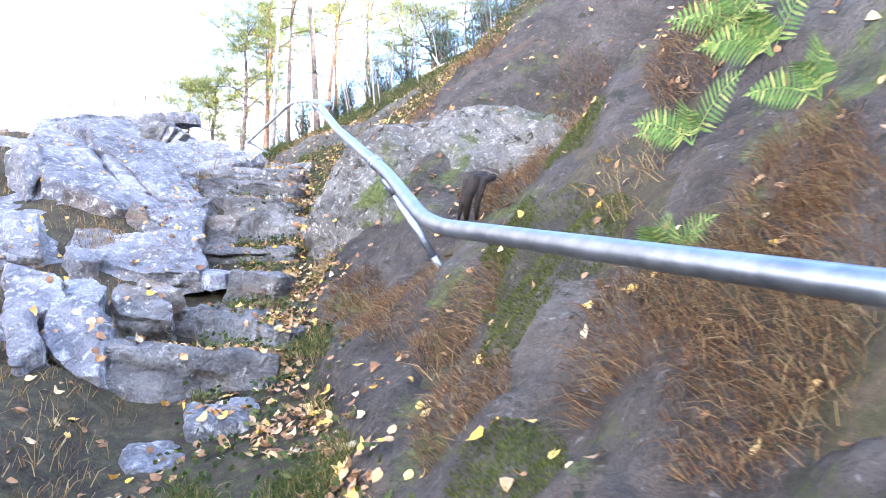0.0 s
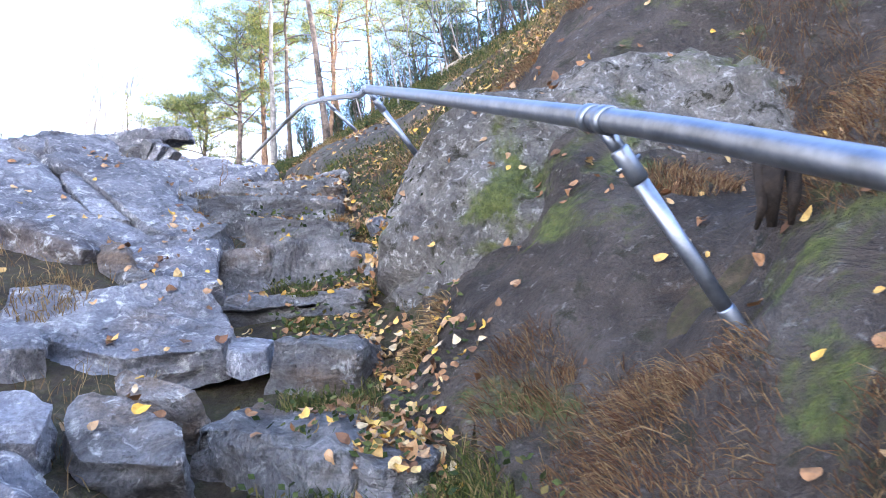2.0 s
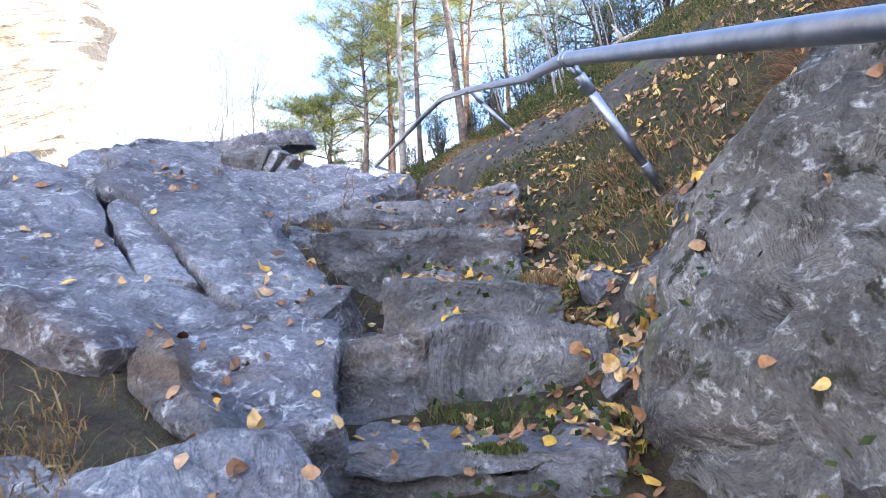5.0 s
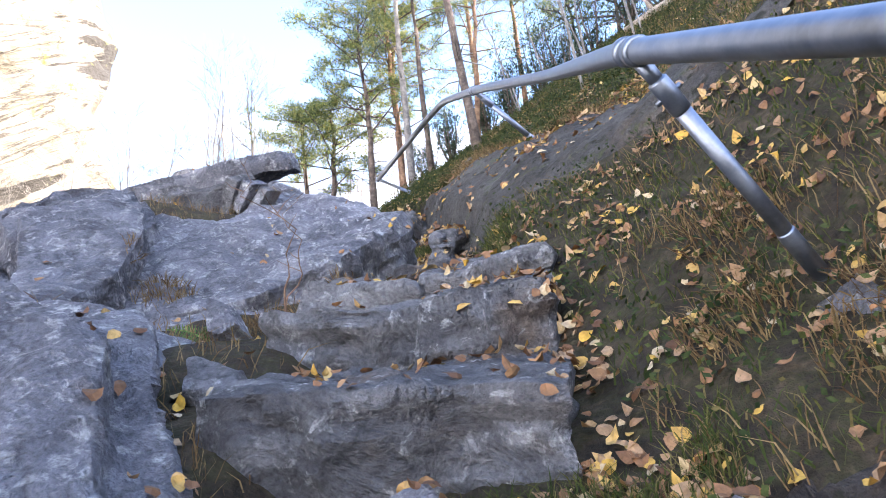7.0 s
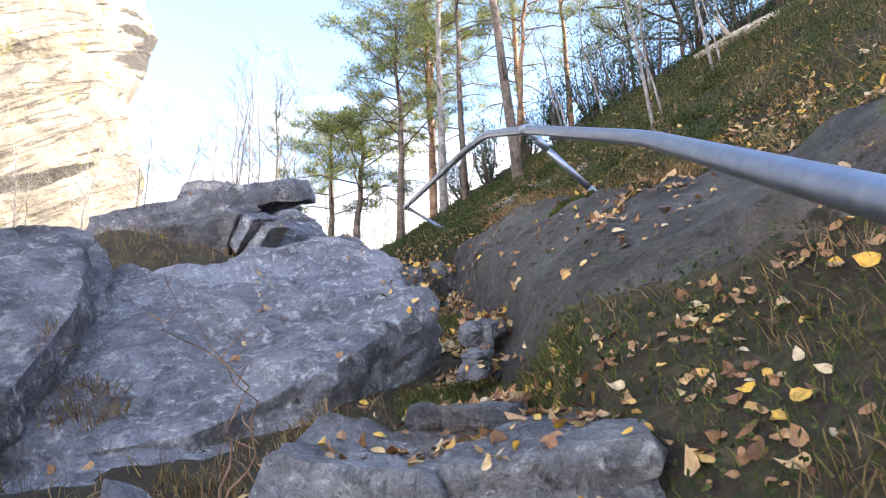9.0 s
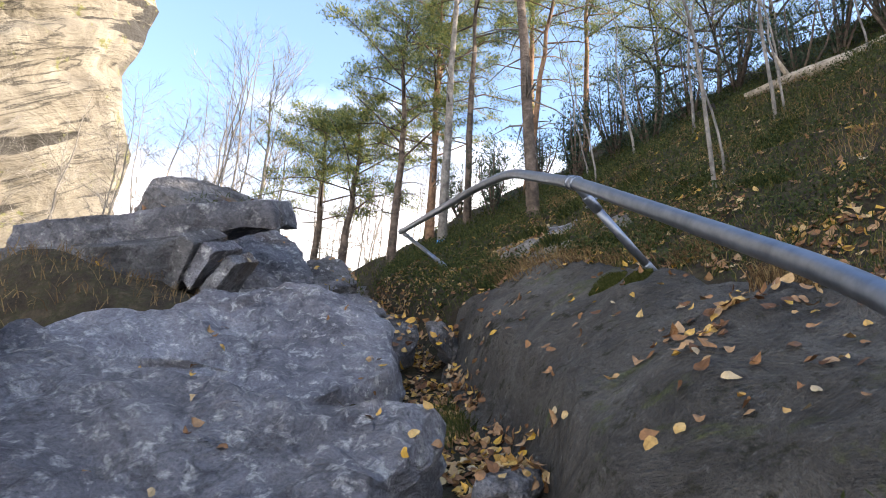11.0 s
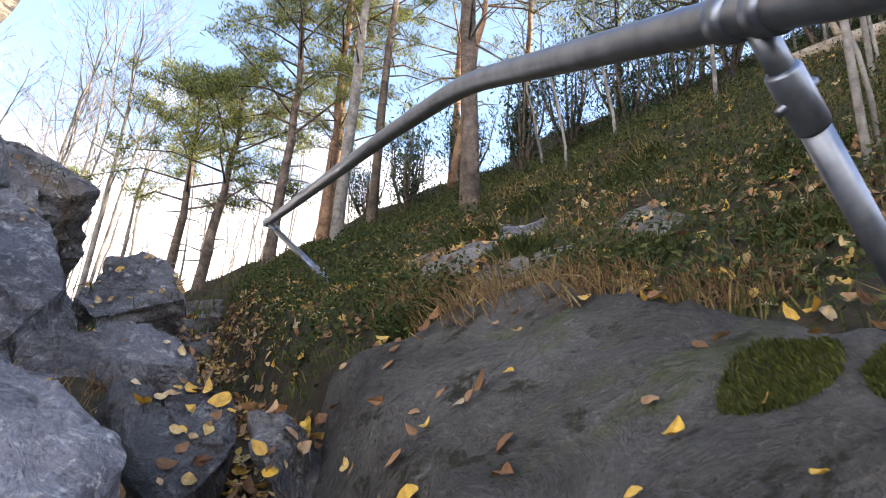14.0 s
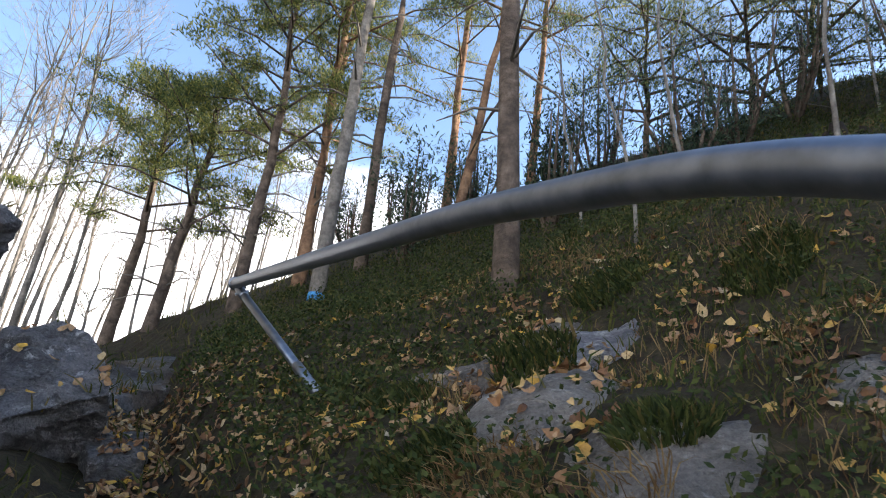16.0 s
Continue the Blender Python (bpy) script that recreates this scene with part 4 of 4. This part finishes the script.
GREY = "tall slim tree with smooth grey trunk"
DARK = "dark-barked pine leaning over the path"
pine(g(-7.3, 17.5), 3.9, 0.085, (0.1, 0.0), 101, 0.4, 1.15, M_BARK, 0.9, label=DARK)
pine(g(-6.3, 16.5), 3.3, 0.085, (0.13, 0.0), 102, 0.45, 0.95, M_BARK, 0.8, label=DARK)
pine(g(-5.14, 15.8), 4.2, 0.075, (0.05, 0.0), 103, 0.4, 1.1, M_BARK, 1.0, label=DARK)
pine(g(-4.58, 16.0), 5.4, 0.07, (0.01, 0.0), 104, 0.42, 1.1, None, 1.0)
pine(g(-5.6, 19.5), 6.0, 0.09, (0.05, 0.0), 105, 0.34, 1.4, None, 1.0)
aspen = pine(g(-4.07, 14.8), 7.0, 0.07, (0.02, 0.0), 106, 0.66, 1.0, M_GBARK, 0.6, GREY)
pine(g(-3.81, 15.2), 6.2, 0.06, (0.01, 0.0), 107, 0.5, 1.1, M_BARK, 0.7)
pine(g(-3.03, 15.6), 5.0, 0.055, (0.17, 0.0), 108, 0.5, 1.0, M_RBARK, 0.7)
pine(g(-2.53, 12.48), 6.5, 0.066, (-0.05, 0.0), 109, 0.62, 0.9, M_BARK, 0.4, "rough-barked tree standing on the grassy bank")
pine(g(-3.4, 19.5), 6.5, 0.09, (0.0, 0.0), 110, 0.4, 1.4, M_RBARK, 1.0)
pine(g(-2.2, 17.5), 5.2, 0.06, (0.03, 0.0), 111, 0.45, 1.1, M_RBARK, 0.8)
stem = [o for o in aspen.children if o.name.startswith("trunk")][0].data.vertices
ring0 = sum((v.co for v in stem[0:12]), Vector()) / 12
ring1 = sum((v.co for v in stem[12:24]), Vector()) / 12
part("paint_mark", tube([ring0.lerp(ring1, 0.40), ring0.lerp(ring1, 0.48)], [0.079, 0.077], 12), M_BLUE, aspen, "blue painted trail mark")
rngt = random.Random(5)
for i in range(62):
    x, y = rngt.uniform(-18, -8.0), rngt.uniform(17.5, 31)
    bare_tree(g(x, y), rngt.uniform(3.8, 7.2), rngt.uniform(0.028, 0.055), (rngt.uniform(-0.05, 0.15), 0), 200 + i, forks=14)
for i, (x, y) in enumerate([(-1.12, 10.23), (-1.05, 10.3), (-0.46, 11.4), (-0.35, 11.5), (-1.9, 12.4), (-1.5, 12.9), (-1.0, 12.2), (-0.1, 12.6), (0.5, 12.0), (-2.0, 13.6), (0.9, 10.6), (-1.2, 14.5), (0.3, 14.0), (1.2, 13.2)]):
    bare_tree(g(x, y), random.Random(i).uniform(2.0, 3.6), random.Random(i).uniform(0.009, 0.017), (random.Random(i + 9).uniform(-0.16, 0.06), 0), 300 + i, "birch_sapling", "thin leafless birch sapling on the bank", 2, M_GBARK, 6)
for i, (x, y, h, w) in enumerate([(-3.4, 15.0, 1.5, 0.5), (-2.2, 14.2, 1.7, 0.35), (-1.7, 14.9, 1.9, 0.6), (-0.8, 14.0, 1.6, 0.7), (-0.2, 14.4, 2.2, 0.7), (0.7, 13.4, 2.3, 0.8), (1.6, 13.0, 2.4, 0.8), (0.2, 13.2, 1.8, 0.7), (1.1, 12.9, 2.2, 0.8), (2.4, 12.6, 2.4, 0.9), (-1.3, 13.6, 1.5, 0.5), (-2.9, 16.5, 1.6, 0.6), (-4.6, 18.4, 1.5, 0.7)]):
    bush(g(x, y), h * 0.72, w * 0.8, 400 + i)
for i, (x, y, h) in enumerate([(0.6, 15.5, 2.6), (2.0, 14.5, 2.8), (-1.0, 16.2, 2.6), (3.4, 14.0, 3.0), (1.3, 13.8, 2.2), (-0.3, 15.0, 2.0)]):
    pine(g(x, y), h, 0.035, (0.0, 0.0), 150 + i, 0.15, 0.7, M_BARK, 0.8)


# ---- cliff across the gully ----
def cliff():
    a, b = Vector((-24.5, 33.5, 0)), Vector((-42, 2, 0))
    nu, nv = 150, 110
    out = (b - a).normalized().cross(Vector((0, 0, 1)))
    out = out if out.x > 0 else -out
    verts, faces = [], []
    for j in range(nv + 1):
        z = 2 + 56 * j / nv
        for i in range(nu + 1):
            u = i / nu
            q = a.lerp(b, u) + Vector((0, 0, z))
            w0 = q.z * 0.9 - 0.26 * q.x - 0.47 * q.y
            t = Vector((w0 * 0.35, (q.x * 0.48 + q.y * 0.87) * 0.06, 4.0))
            d = 2.2 * noise.noise(q * 0.07) + 1.3 * abs(noise.noise(t)) + 0.6 * noise.noise(t * 3.1) + 0.25 * noise.noise(q * 1.3)
            lip = 0.12 * max(0.0, z - 22) * 0.5
            edge = (1 - u) ** 14
            verts.append(q + out * (d + lip - edge * 3.0) + (a - b).normalized() * edge * 1.6 * noise.noise(Vector((z * 0.2, 3, 1))))
    w = nu + 1
    for j in range(nv):
        for i in range(nu):
            faces.append((j * w + i, j * w + i + 1, (j + 1) * w + i + 1, (j + 1) * w + i))
    n0 = len(verts)
    back = -out * 14
    for j in range(nv + 1):
        verts.append(verts[j * w] + back)
        verts.append(verts[j * w + nu] + back)
    for j in range(nv):
        faces.append((n0 + 2 * j, j * w, (j + 1) * w, n0 + 2 * j + 2))
        faces.append((j * w + nu, n0 + 2 * j + 1, n0 + 2 * j + 3, (j + 1) * w + nu))
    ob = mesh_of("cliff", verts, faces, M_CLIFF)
    for f in ob.data.polygons:
        f.use_smooth = True
    ob.data.set_sharp_from_angle(angle=radians(45))
    return tagged(ob, "tall sunlit rock cliff with slanting cracks", "cliff", kind="structure")


cliff()


# ---- grass, litter ----
def blades(name, spots, length, width, material, label, seed):
    rng = random.Random(seed)
    verts, faces = [], []
    for x, y in spots:
        hit, nor = drop(x, y)
        for _ in range(3):
            o = hit + Vector((rng.gauss(0, .025), rng.gauss(0, .025), -0.01))
            ln = length * rng.uniform(0.5, 1.4)
            d = (Vector((rng.gauss(0, .5), rng.gauss(0, .5), 1)) + nor * 0.4).normalized()
            s = d.cross(Vector((rng.gauss(0, 1), rng.gauss(0, 1), 0.1))).normalized() * width * rng.uniform(0.6, 1.3)
            bend = Vector((rng.gauss(0, .4), rng.gauss(0, .4), -0.35)) * ln
            b = len(verts)
            m = o + d * ln * 0.55
            verts += [o - s, o + s, m + s * 0.8, m - s * 0.8, o + d * ln + bend * 0.5]
            faces += [(b, b + 1, b + 2, b + 3), (b + 3, b + 2, b + 4)]
    return tagged(mesh_of(name, verts, faces, material), label, "grass", kind="stuff")


rngg = random.Random(77)


def spots_in(count, x0, x1, y0, y1, test):
    out = []
    tries = 0
    while len(out) < count and tries < count * 30:
        tries += 1
        x, y = rngg.uniform(x0, x1), rngg.uniform(y0, y1)
        if test(x, y):
            out.append((x, y))
    return out


def rock_here(x, y):
    return max(left_mask(x, y) if x < path_at(y)[0] else -1, early_mask(x, y) if y < 6.2 else -1, face_mask(x, y) if 7 < y < 11 else -1) > 0.05


def bank(x, y):
    du, dl = sides(x, y)
    return du > 0.06 and not rock_here(x, y) and on_soil(x, y)


def patchy(x, y, k):
    return noise.noise(Vector((x * 1.9, y * 1.9, k))) > 0.0


blades("hill_grass", spots_in(20000, -3.5, 2.2, 5.2, 13.5, bank), 0.06, 0.0024, M_GRASS, "short green and yellow turf on the bank", 1)
blades("far_grass", spots_in(5000, -9, 4, 11.0, 20, lambda x, y: sides(x, y)[1] < 2), 0.11, 0.005, M_GRASS, "rough green grass under the pines", 2)
blades("dry_grass", spots_in(6000, -2.8, 2.5, -0.5, 13, lambda x, y: bank(x, y) and (patchy(x, y, 3.0) or y < 5)), 0.11, 0.0018, M_DRY, "tufts of dry brown grass", 3)
blades("path_grass", spots_in(7000, -3.6, 0.6, 0.2, 9.5, lambda x, y: -0.5 < sides(x, y)[0] < 0.15 and patchy(x, y, 9.0) and on_soil(x, y)), 0.08, 0.002, M_GRASS, "thin grass between the steps", 4)
blades("ridge_grass", spots_in(4000, -5.5, -1.2, 0.3, 11, lambda x, y: sides(x, y)[1] > 0.0 and on_soil(x, y)), 0.1, 0.002, M_DRY, "dry grass in pockets between the slabs", 5)


def leaf_mesh(seed):
    rng = random.Random(seed)
    verts = [(0, 0, 0.004)]
    k = 9
    cu, cv = rng.uniform(-0.6, 1.1), rng.uniform(-0.6, 1.1)
    narrow = rng.uniform(0.7, 0.95)
    for i in range(k):
        a = i * math.tau / k
        r = 0.025 * (1 + 0.16 * math.cos(a) + rng.uniform(-0.1, 0.1))
        x, y = r * math.cos(a) * (1.35 if i == 0 else 1.0), r * math.sin(a) * narrow
        verts.append((x, y, (cu * x * x + cv * y * y) * 30 + rng.uniform(-0.004, 0.004)))
    faces = [(0, 1 + i, 1 + (i + 1) % k) for i in range(k)] 
    me = bpy.data.meshes.new("leaf")
    me.from_pydata(verts, [], faces)
    me.materials.append(M_LEAF)
    return me


LEAVES = [leaf_mesh(i) for i in range(8)]


def leaf_pose(x, y, rng, size):
    hit, nor = drop(x, y)
    tilt = (nor + Vector((rng.gauss(0, .3), rng.gauss(0, .3), rng.gauss(0, .2)))).normalized()
    q = tilt.to_track_quat("Z", "Y").to_matrix().to_4x4()
    return Matrix.Translation(hit + nor * 0.012) @ q @ Matrix.Rotation(rng.uniform(0, math.tau), 4, "Z") @ Matrix.Scale(size, 4)


PILE = (-1.42, 8.2)


def litter_chance(x, y):
    du, dl = sides(x, y)
    gutter = math.exp(-((du + 0.02) / 0.15) ** 2) * (2.2 if y < 5.8 else 0.7)
    slope = 0.42 * smooth(0, 0.2, du) * (1 - smooth(1.6, 2.6, du)) * smooth(5.0, 5.8, y)
    tread = math.exp(-((x - path_at(y)[0] - 0.05) / 0.2) ** 2) * (0.3 + 2.2 * smooth(6.8, 7.6, y))
    pile = 1.6 * math.exp(-((x - PILE[0]) / 0.28) ** 2 - ((y - PILE[1]) / 0.3) ** 2)
    bare = 1.0 if -0.4 < du < 0.03 and y > 6.5 else 0.15 if rock_here(x, y) and y > 6.5 else 0.6 if rock_here(x, y) else 1.0
    return max(0.5 * pile, bare) * max(gutter, slope, tread, pile, 0.1 if dl < 1.2 else 0.03) * (0.6 + 1.7 * noise.noise(Vector((x * 2.6, y * 2.6, 40))))


rngl = random.Random(9)
near = [p for p in spots_in(290, -3.4, 0.4, 1.0, 10.4, lambda x, y: rngg.random() < litter_chance(x, y))]
litter_root = tagged(new("leaf_litter"), "yellow and brown fallen birch leaves on the ground", "leaves")
for x, y in near:
    ob = new("leaf", LEAVES[rngl.randrange(8)])
    ob.parent = litter_root
    ob.matrix_world = leaf_pose(x, y, rngl, rngl.uniform(0.65, 1.15))
lv, lf = [], []
for x, y in spots_in(11500, -5.0, 2.2, 0.0, 13.5, lambda x, y: rngg.random() < litter_chance(x, y)):
    me = LEAVES[rngl.randrange(8)]
    mw = leaf_pose(x, y, rngl, rngl.uniform(0.45, 0.95))
    b = len(lv)
    lv += [mw @ v.co for v in me.vertices]
    lf += [[b + k for k in f.vertices] for f in me.polygons]
tagged(mesh_of("loose_leaves", lv, lf, M_LEAFS), "scattered brown and yellow fallen leaves", "leaves", kind="stuff")

# low green plants on the bank
pv, pf = [], []
for x, y in spots_in(30000, -4.6, 3.0, 5.0, 15.5, lambda x, y: bank(x, y) and noise.noise(Vector((x * 1.2, y * 1.2, 60))) > (-0.12 if y < 9 else -0.4) and rngg.random() < (0.35 if y < 9 else 1.0)):
    hit, nor = drop(x, y)
    for _ in range(4):
        o = hit + Vector((rngl.gauss(0, .04), rngl.gauss(0, .04), rngl.uniform(0.02, 0.11)))
        d1 = Vector((rngl.uniform(-1, 1), rngl.uniform(-1, 1), rngl.uniform(0, 0.8))).normalized() * rngl.uniform(0.014, 0.032)
        d2 = d1.orthogonal().normalized() * 0.008
        b = len(pv)
        pv += [o, o + d1 * 0.5 + d2, o + d1, o + d1 * 0.5 - d2]
        pf.append((b, b + 1, b + 2, b + 3))
tagged(mesh_of("low_plants", pv, pf, M_PLANT), "low green berry plants covering the bank", "plants", kind="stuff")

for x, y in spots_in(420, -2.2, 0.2, 1.2, 5.4, lambda x, y: -0.55 < sides(x, y)[0] < 0.2):
    hit, nor = drop(x, y)
    for _ in range(3):
        o = hit + Vector((rngl.gauss(0, .03), rngl.gauss(0, .03), rngl.uniform(0.02, 0.07)))
        d1 = Vector((rngl.uniform(-1, 1), rngl.uniform(-1, 1), rngl.uniform(0, 0.8))).normalized() * rngl.uniform(0.02, 0.04)
        d2 = d1.orthogonal().normalized() * 0.011
        b = len(pv)
        pv += [o, o + d1 * 0.5 + d2, o + d1, o + d1 * 0.5 - d2]
        pf.append((b, b + 1, b + 2, b + 3))
tagged(mesh_of("path_plants", pv[-420 * 12:], [tuple(k for k in (i, i + 1, i + 2, i + 3)) for i in range(0, 420 * 12, 4)], M_PLANT), "small green plants at the foot of the bank", "plants", kind="stuff")


# ---- tufts, moss and ferns ----
def tuft(x, y, radius, length, count, material, seed, label, droop=0.6, name="grass_tuft", width=0.0016):
    rng = random.Random(seed)
    verts, faces = [], []
    c, cn = drop(x, y)
    out = Vector((cn.x, cn.y, 0))
    for _ in range(count):
        a, r = rng.uniform(0, math.tau), radius * math.sqrt(rng.random())
        hit, nor = drop(x + math.cos(a) * r, y + math.sin(a) * r)
        if abs(hit.z - c.z) > radius * 2.5:
            continue
        ln = length * rng.uniform(0.45, 1.3)
        d = (nor + Vector((rng.gauss(0, .45), rng.gauss(0, .45), 0.5 + rng.gauss(0, .3)))).normalized()
        fall = (out * 0.7 + Vector((rng.gauss(0, .35), rng.gauss(0, .35), -droop))) * ln
        s = d.cross(Vector((rng.gauss(0, 1), rng.gauss(0, 1), 0.2))).normalized() * width * rng.uniform(0.6, 1.5)
        b = len(verts)
        p0, p1, p2 = hit - nor * 0.01, hit + d * ln * 0.5 + fall * 0.12, hit + d * ln * 0.85 + fall * 0.5
        verts += [p0 - s, p0 + s, p1 + s, p1 - s, p2]
        faces += [(b, b + 1, b + 2, b + 3), (b + 3, b + 2, b + 4)]
    return tagged(mesh_of(name, verts, faces, material), label, "grass", group="tufts on the bank")


HEATH = "reddish brown dry heath tuft hanging from the bank"
STRAW = "straw-coloured drooping grass tuft on the rock edge"
MOSS = "bright green moss cushion on the rock"
for i, (x, y, r, ln) in enumerate([(1.04, 1.43, 0.24, 0.26), (-0.2, 2.98, 0.26, 0.2), (0.62, 1.57, 0.25, 0.26), (-0.3, 3.2, 0.25, 0.2), (0.1, 2.55, 0.25, 0.24), (0.9, 1.25, 0.3, 0.3),
                                   (1.3, 2.6, 0.3, 0.28), (0.45, 3.2, 0.24, 0.24), (0.9, 3.6, 0.3, 0.26), (-0.5, 3.55, 0.2, 0.2), (0.3, 4.0, 0.2, 0.2), 
                                   (-0.1, 5.6, 0.3, 0.24), (0.4, 5.3, 0.3, 0.26), (0.75, 1.15, 0.25, 0.2), (1.1, 4.4, 0.3, 0.25), (0.1, 1.9, 0.2, 0.18)]):
    tuft(x, y, r * 0.85, ln * 0.55, 1100, M_HEATH, 600 + i, HEATH, 0.8, "heath_tuft", 0.0011)
for i, (x, y, r, ln) in enumerate([(-2.41, 10.5, 0.22, 0.24), (-2.25, 10.2, 0.24, 0.26), (-2.0, 9.95, 0.2, 0.24), (-1.7, 9.75, 0.2, 0.22), (-2.6, 10.8, 0.2, 0.22), (-1.35, 9.35, 0.18, 0.2),
                                   (-1.15, 8.6, 0.16, 0.3), (-0.85, 6.3, 0.2, 0.22), (-0.7, 5.7, 0.2, 0.2), (-0.95, 6.0, 0.18, 0.18),
                                   (-1.25, 5.2, 0.12, 0.14), (-0.8, 4.15, 0.14, 0.16), (-1.05, 3.8, 0.14, 0.12), (-2.7, 6.75, 0.2, 0.14), (-2.5, 7.2, 0.2, 0.16), (-3.3, 7.0, 0.2, 0.16), (-2.3, 4.1, 0.2, 0.14), (-2.45, 4.3, 0.2, 0.12)]):
    tuft(x, y, r * 0.8, ln * 0.6, 320, M_DRY, 650 + i, STRAW, 0.6)
for i, (x, y, r) in enumerate([(0.44, 2.46, 0.3), (0.6, 2.2, 0.22), (0.3, 2.1, 0.18), (-1.4, 4.62, 0.1), (0.2, 1.5, 0.2), (0.9, 0.6, 0.2), (-1.8, 9.25, 0.11), (-1.66, 9.12, 0.08), (0.75, 3.0, 0.2), (0.35, 2.75, 0.16)]):
    tuft(x, y, r * 0.85, 0.017, 2600, M_MOSS, 700 + i, MOSS, 0.1, "moss_cushion")


SHRUB = "dark green heather clump on the turf bank"
for i, (x, y, r) in enumerate([(-2.55, 10.55, 0.16), (-2.2, 10.75, 0.13), (-2.75, 11.0, 0.14), (-1.85, 10.2, 0.14), (-1.45, 9.95, 0.15), (-2.45, 11.5, 0.16), (-1.2, 10.5, 0.17), (-0.9, 9.9, 0.15), (-2.9, 11.5, 0.13), (-1.6, 11.6, 0.18), (-0.6, 10.8, 0.18), (-2.1, 12.0, 0.18)]):
    tuft(x, y, r * 0.9, 0.06, 900, M_PLANT, 750 + i, SHRUB, 0.1, "heather_clump", 0.004)


def fern(x, y, size, fronds, seed, lift=0.0):
    rng = random.Random(seed)
    root = tagged(new("fern"), "green bracken fern growing from the bank", "fern")
    c, cn = drop(x, y)
    out = Vector((cn.x, cn.y, 0)).normalized() if abs(cn.z) < 0.98 else Vector((-1, 0, 0))
    for k in range(fronds):
        verts, faces = [], []
        a = rng.uniform(-1.3, 1.3)
        h = Matrix.Rotation(a, 3, "Z") @ out
        ln = size * rng.uniform(0.7, 1.15)
        pts = [c + h * ln * (0.2 * t + 0.3 * t * t) + Matrix.Rotation(1.57, 3, 'Z') @ out * ln * 0.75 * math.sin(a) * t + Vector((0, 0, ln * (1.05 * t - 0.5 * t * t) + lift)) for t in np.linspace(0, 1, 17)]
        for i in range(16):
            t = i / 16
            d = (pts[i + 1] - pts[i]).normalized()
            side = d.cross(out).normalized()
            b = len(verts)
            w = 0.003
            verts += [pts[i] - side * w, pts[i] + side * w, pts[i + 1] + side * w, pts[i + 1] - side * w]
            faces.append((b, b + 1, b + 2, b + 3))
            if i < 3:
                continue
            wl = ln * 0.3 * math.sin(math.pi * min(1, 0.18 + 0.85 * t)) ** 0.8
            for sg in (-1, 1):
                tip = pts[i] + side * sg * wl + d * wl * 0.35 + Vector((0, 0, rng.uniform(-0.12, 0.02) * wl))
                q = pts[i].lerp(tip, 0.45)
                wide = d * ln * 0.024
                b = len(verts)
                verts += [pts[i] - wide * 0.6, pts[i] + wide * 0.6, q + wide, tip, q - wide]
                faces.append((b, b + 1, b + 2, b + 3, b + 4) if sg > 0 else (b, b + 4, b + 3, b + 2, b + 1))
        mesh_of("frond", verts, faces, M_FERN, root)
    return root


for i, (x, y, sz, nf) in enumerate([(0.74, 1.7, 0.2, 5), (1.0, 2.05, 0.26, 5), (1.3, 1.95, 0.28, 6), (1.25, 1.6, 0.26, 4), (1.42, 2.37, 0.3, 5), (-1.75, 2.2, 0.16, 4), (-2.8, 6.6, 0.13, 4)]):
    fern(x, y, sz, nf, 800 + i)

# two leafless seedlings beside the boulder
for i, (x, y, h) in enumerate([(-2.42, 6.45, 0.5), (-2.36, 6.38, 0.56)]):
    hit, _ = drop(x, y)
    bare_tree(tuple(hit), h, 0.0045, (0.02, 0), 900 + i, "seedling", "thin leafless seedling beside the boulder", 1, M_RBARK, 4)

# fallen trunk and hollow stump on the bank
log_pts = [Vector((-0.45, 12.6, 0)), Vector((-0.05, 12.5, 0)), Vector((0.5, 12.35, 0)), Vector((1.2, 12.0, 0)), Vector((2.0, 11.7, 0))]
for q in log_pts:
    q.z = ground(q.x, q.y) + 0.06
fallen = tagged(new("fallen_log"), "bleached fallen tree trunk lying on the grassy bank", "log")
part("stem", tube(log_pts, [0.03, 0.055, 0.065, 0.07, 0.075], 12), M_DEAD, fallen)
part("broken_branch", tube([log_pts[1], log_pts[1] + Vector((-0.15, -0.1, 0.25))], [0.03, 0.012], 8), M_DEAD, fallen)
sx, sy = -0.72, 12.75
sz0 = ground(sx, sy)
stump = tagged(new("tree_stump"), "dark rotten stump overhung by turf", "stump")
bm = bmesh.new()
rs = random.Random(3)
for k in range(12):
    a = k * math.tau / 12
    q0 = Vector((sx + 0.12 * math.cos(a), sy + 0.12 * math.sin(a), sz0 - 0.08))
    sub = tube([q0, q0 + Vector((rs.gauss(0, .02), rs.gauss(0, .02), rs.uniform(0.1, 0.2)))], [0.045, 0.02], 6)
    me_tmp = bpy.data.meshes.new("shard")
    sub.to_mesh(me_tmp)
    sub.free()
    bm.from_mesh(me_tmp)
    bpy.data.meshes.remove(me_tmp)
part("wood", bm, M_ROT, stump)

# dark root hanging out of the bank under the rail
root_c, _ = drop(0.27, 3.14)
hanging = tagged(new("hanging_root"), "black rotten root hanging out of the bank", "root")
for k, (dx, r) in enumerate(((0.0, 0.034), (0.05, 0.022), (-0.04, 0.016))):
    q = root_c + Vector((dx, 0.06, 0.22))
    part("root_strand", tube([q, q + Vector((-0.06, -0.09, -0.05)), q + Vector((-0.1, -0.12, -0.16 - 0.03 * k)), q + Vector((-0.11, -0.08, -0.26))], [r, r * 1.15, r * 0.8, r * 0.35], 9), M_ROT, hanging)
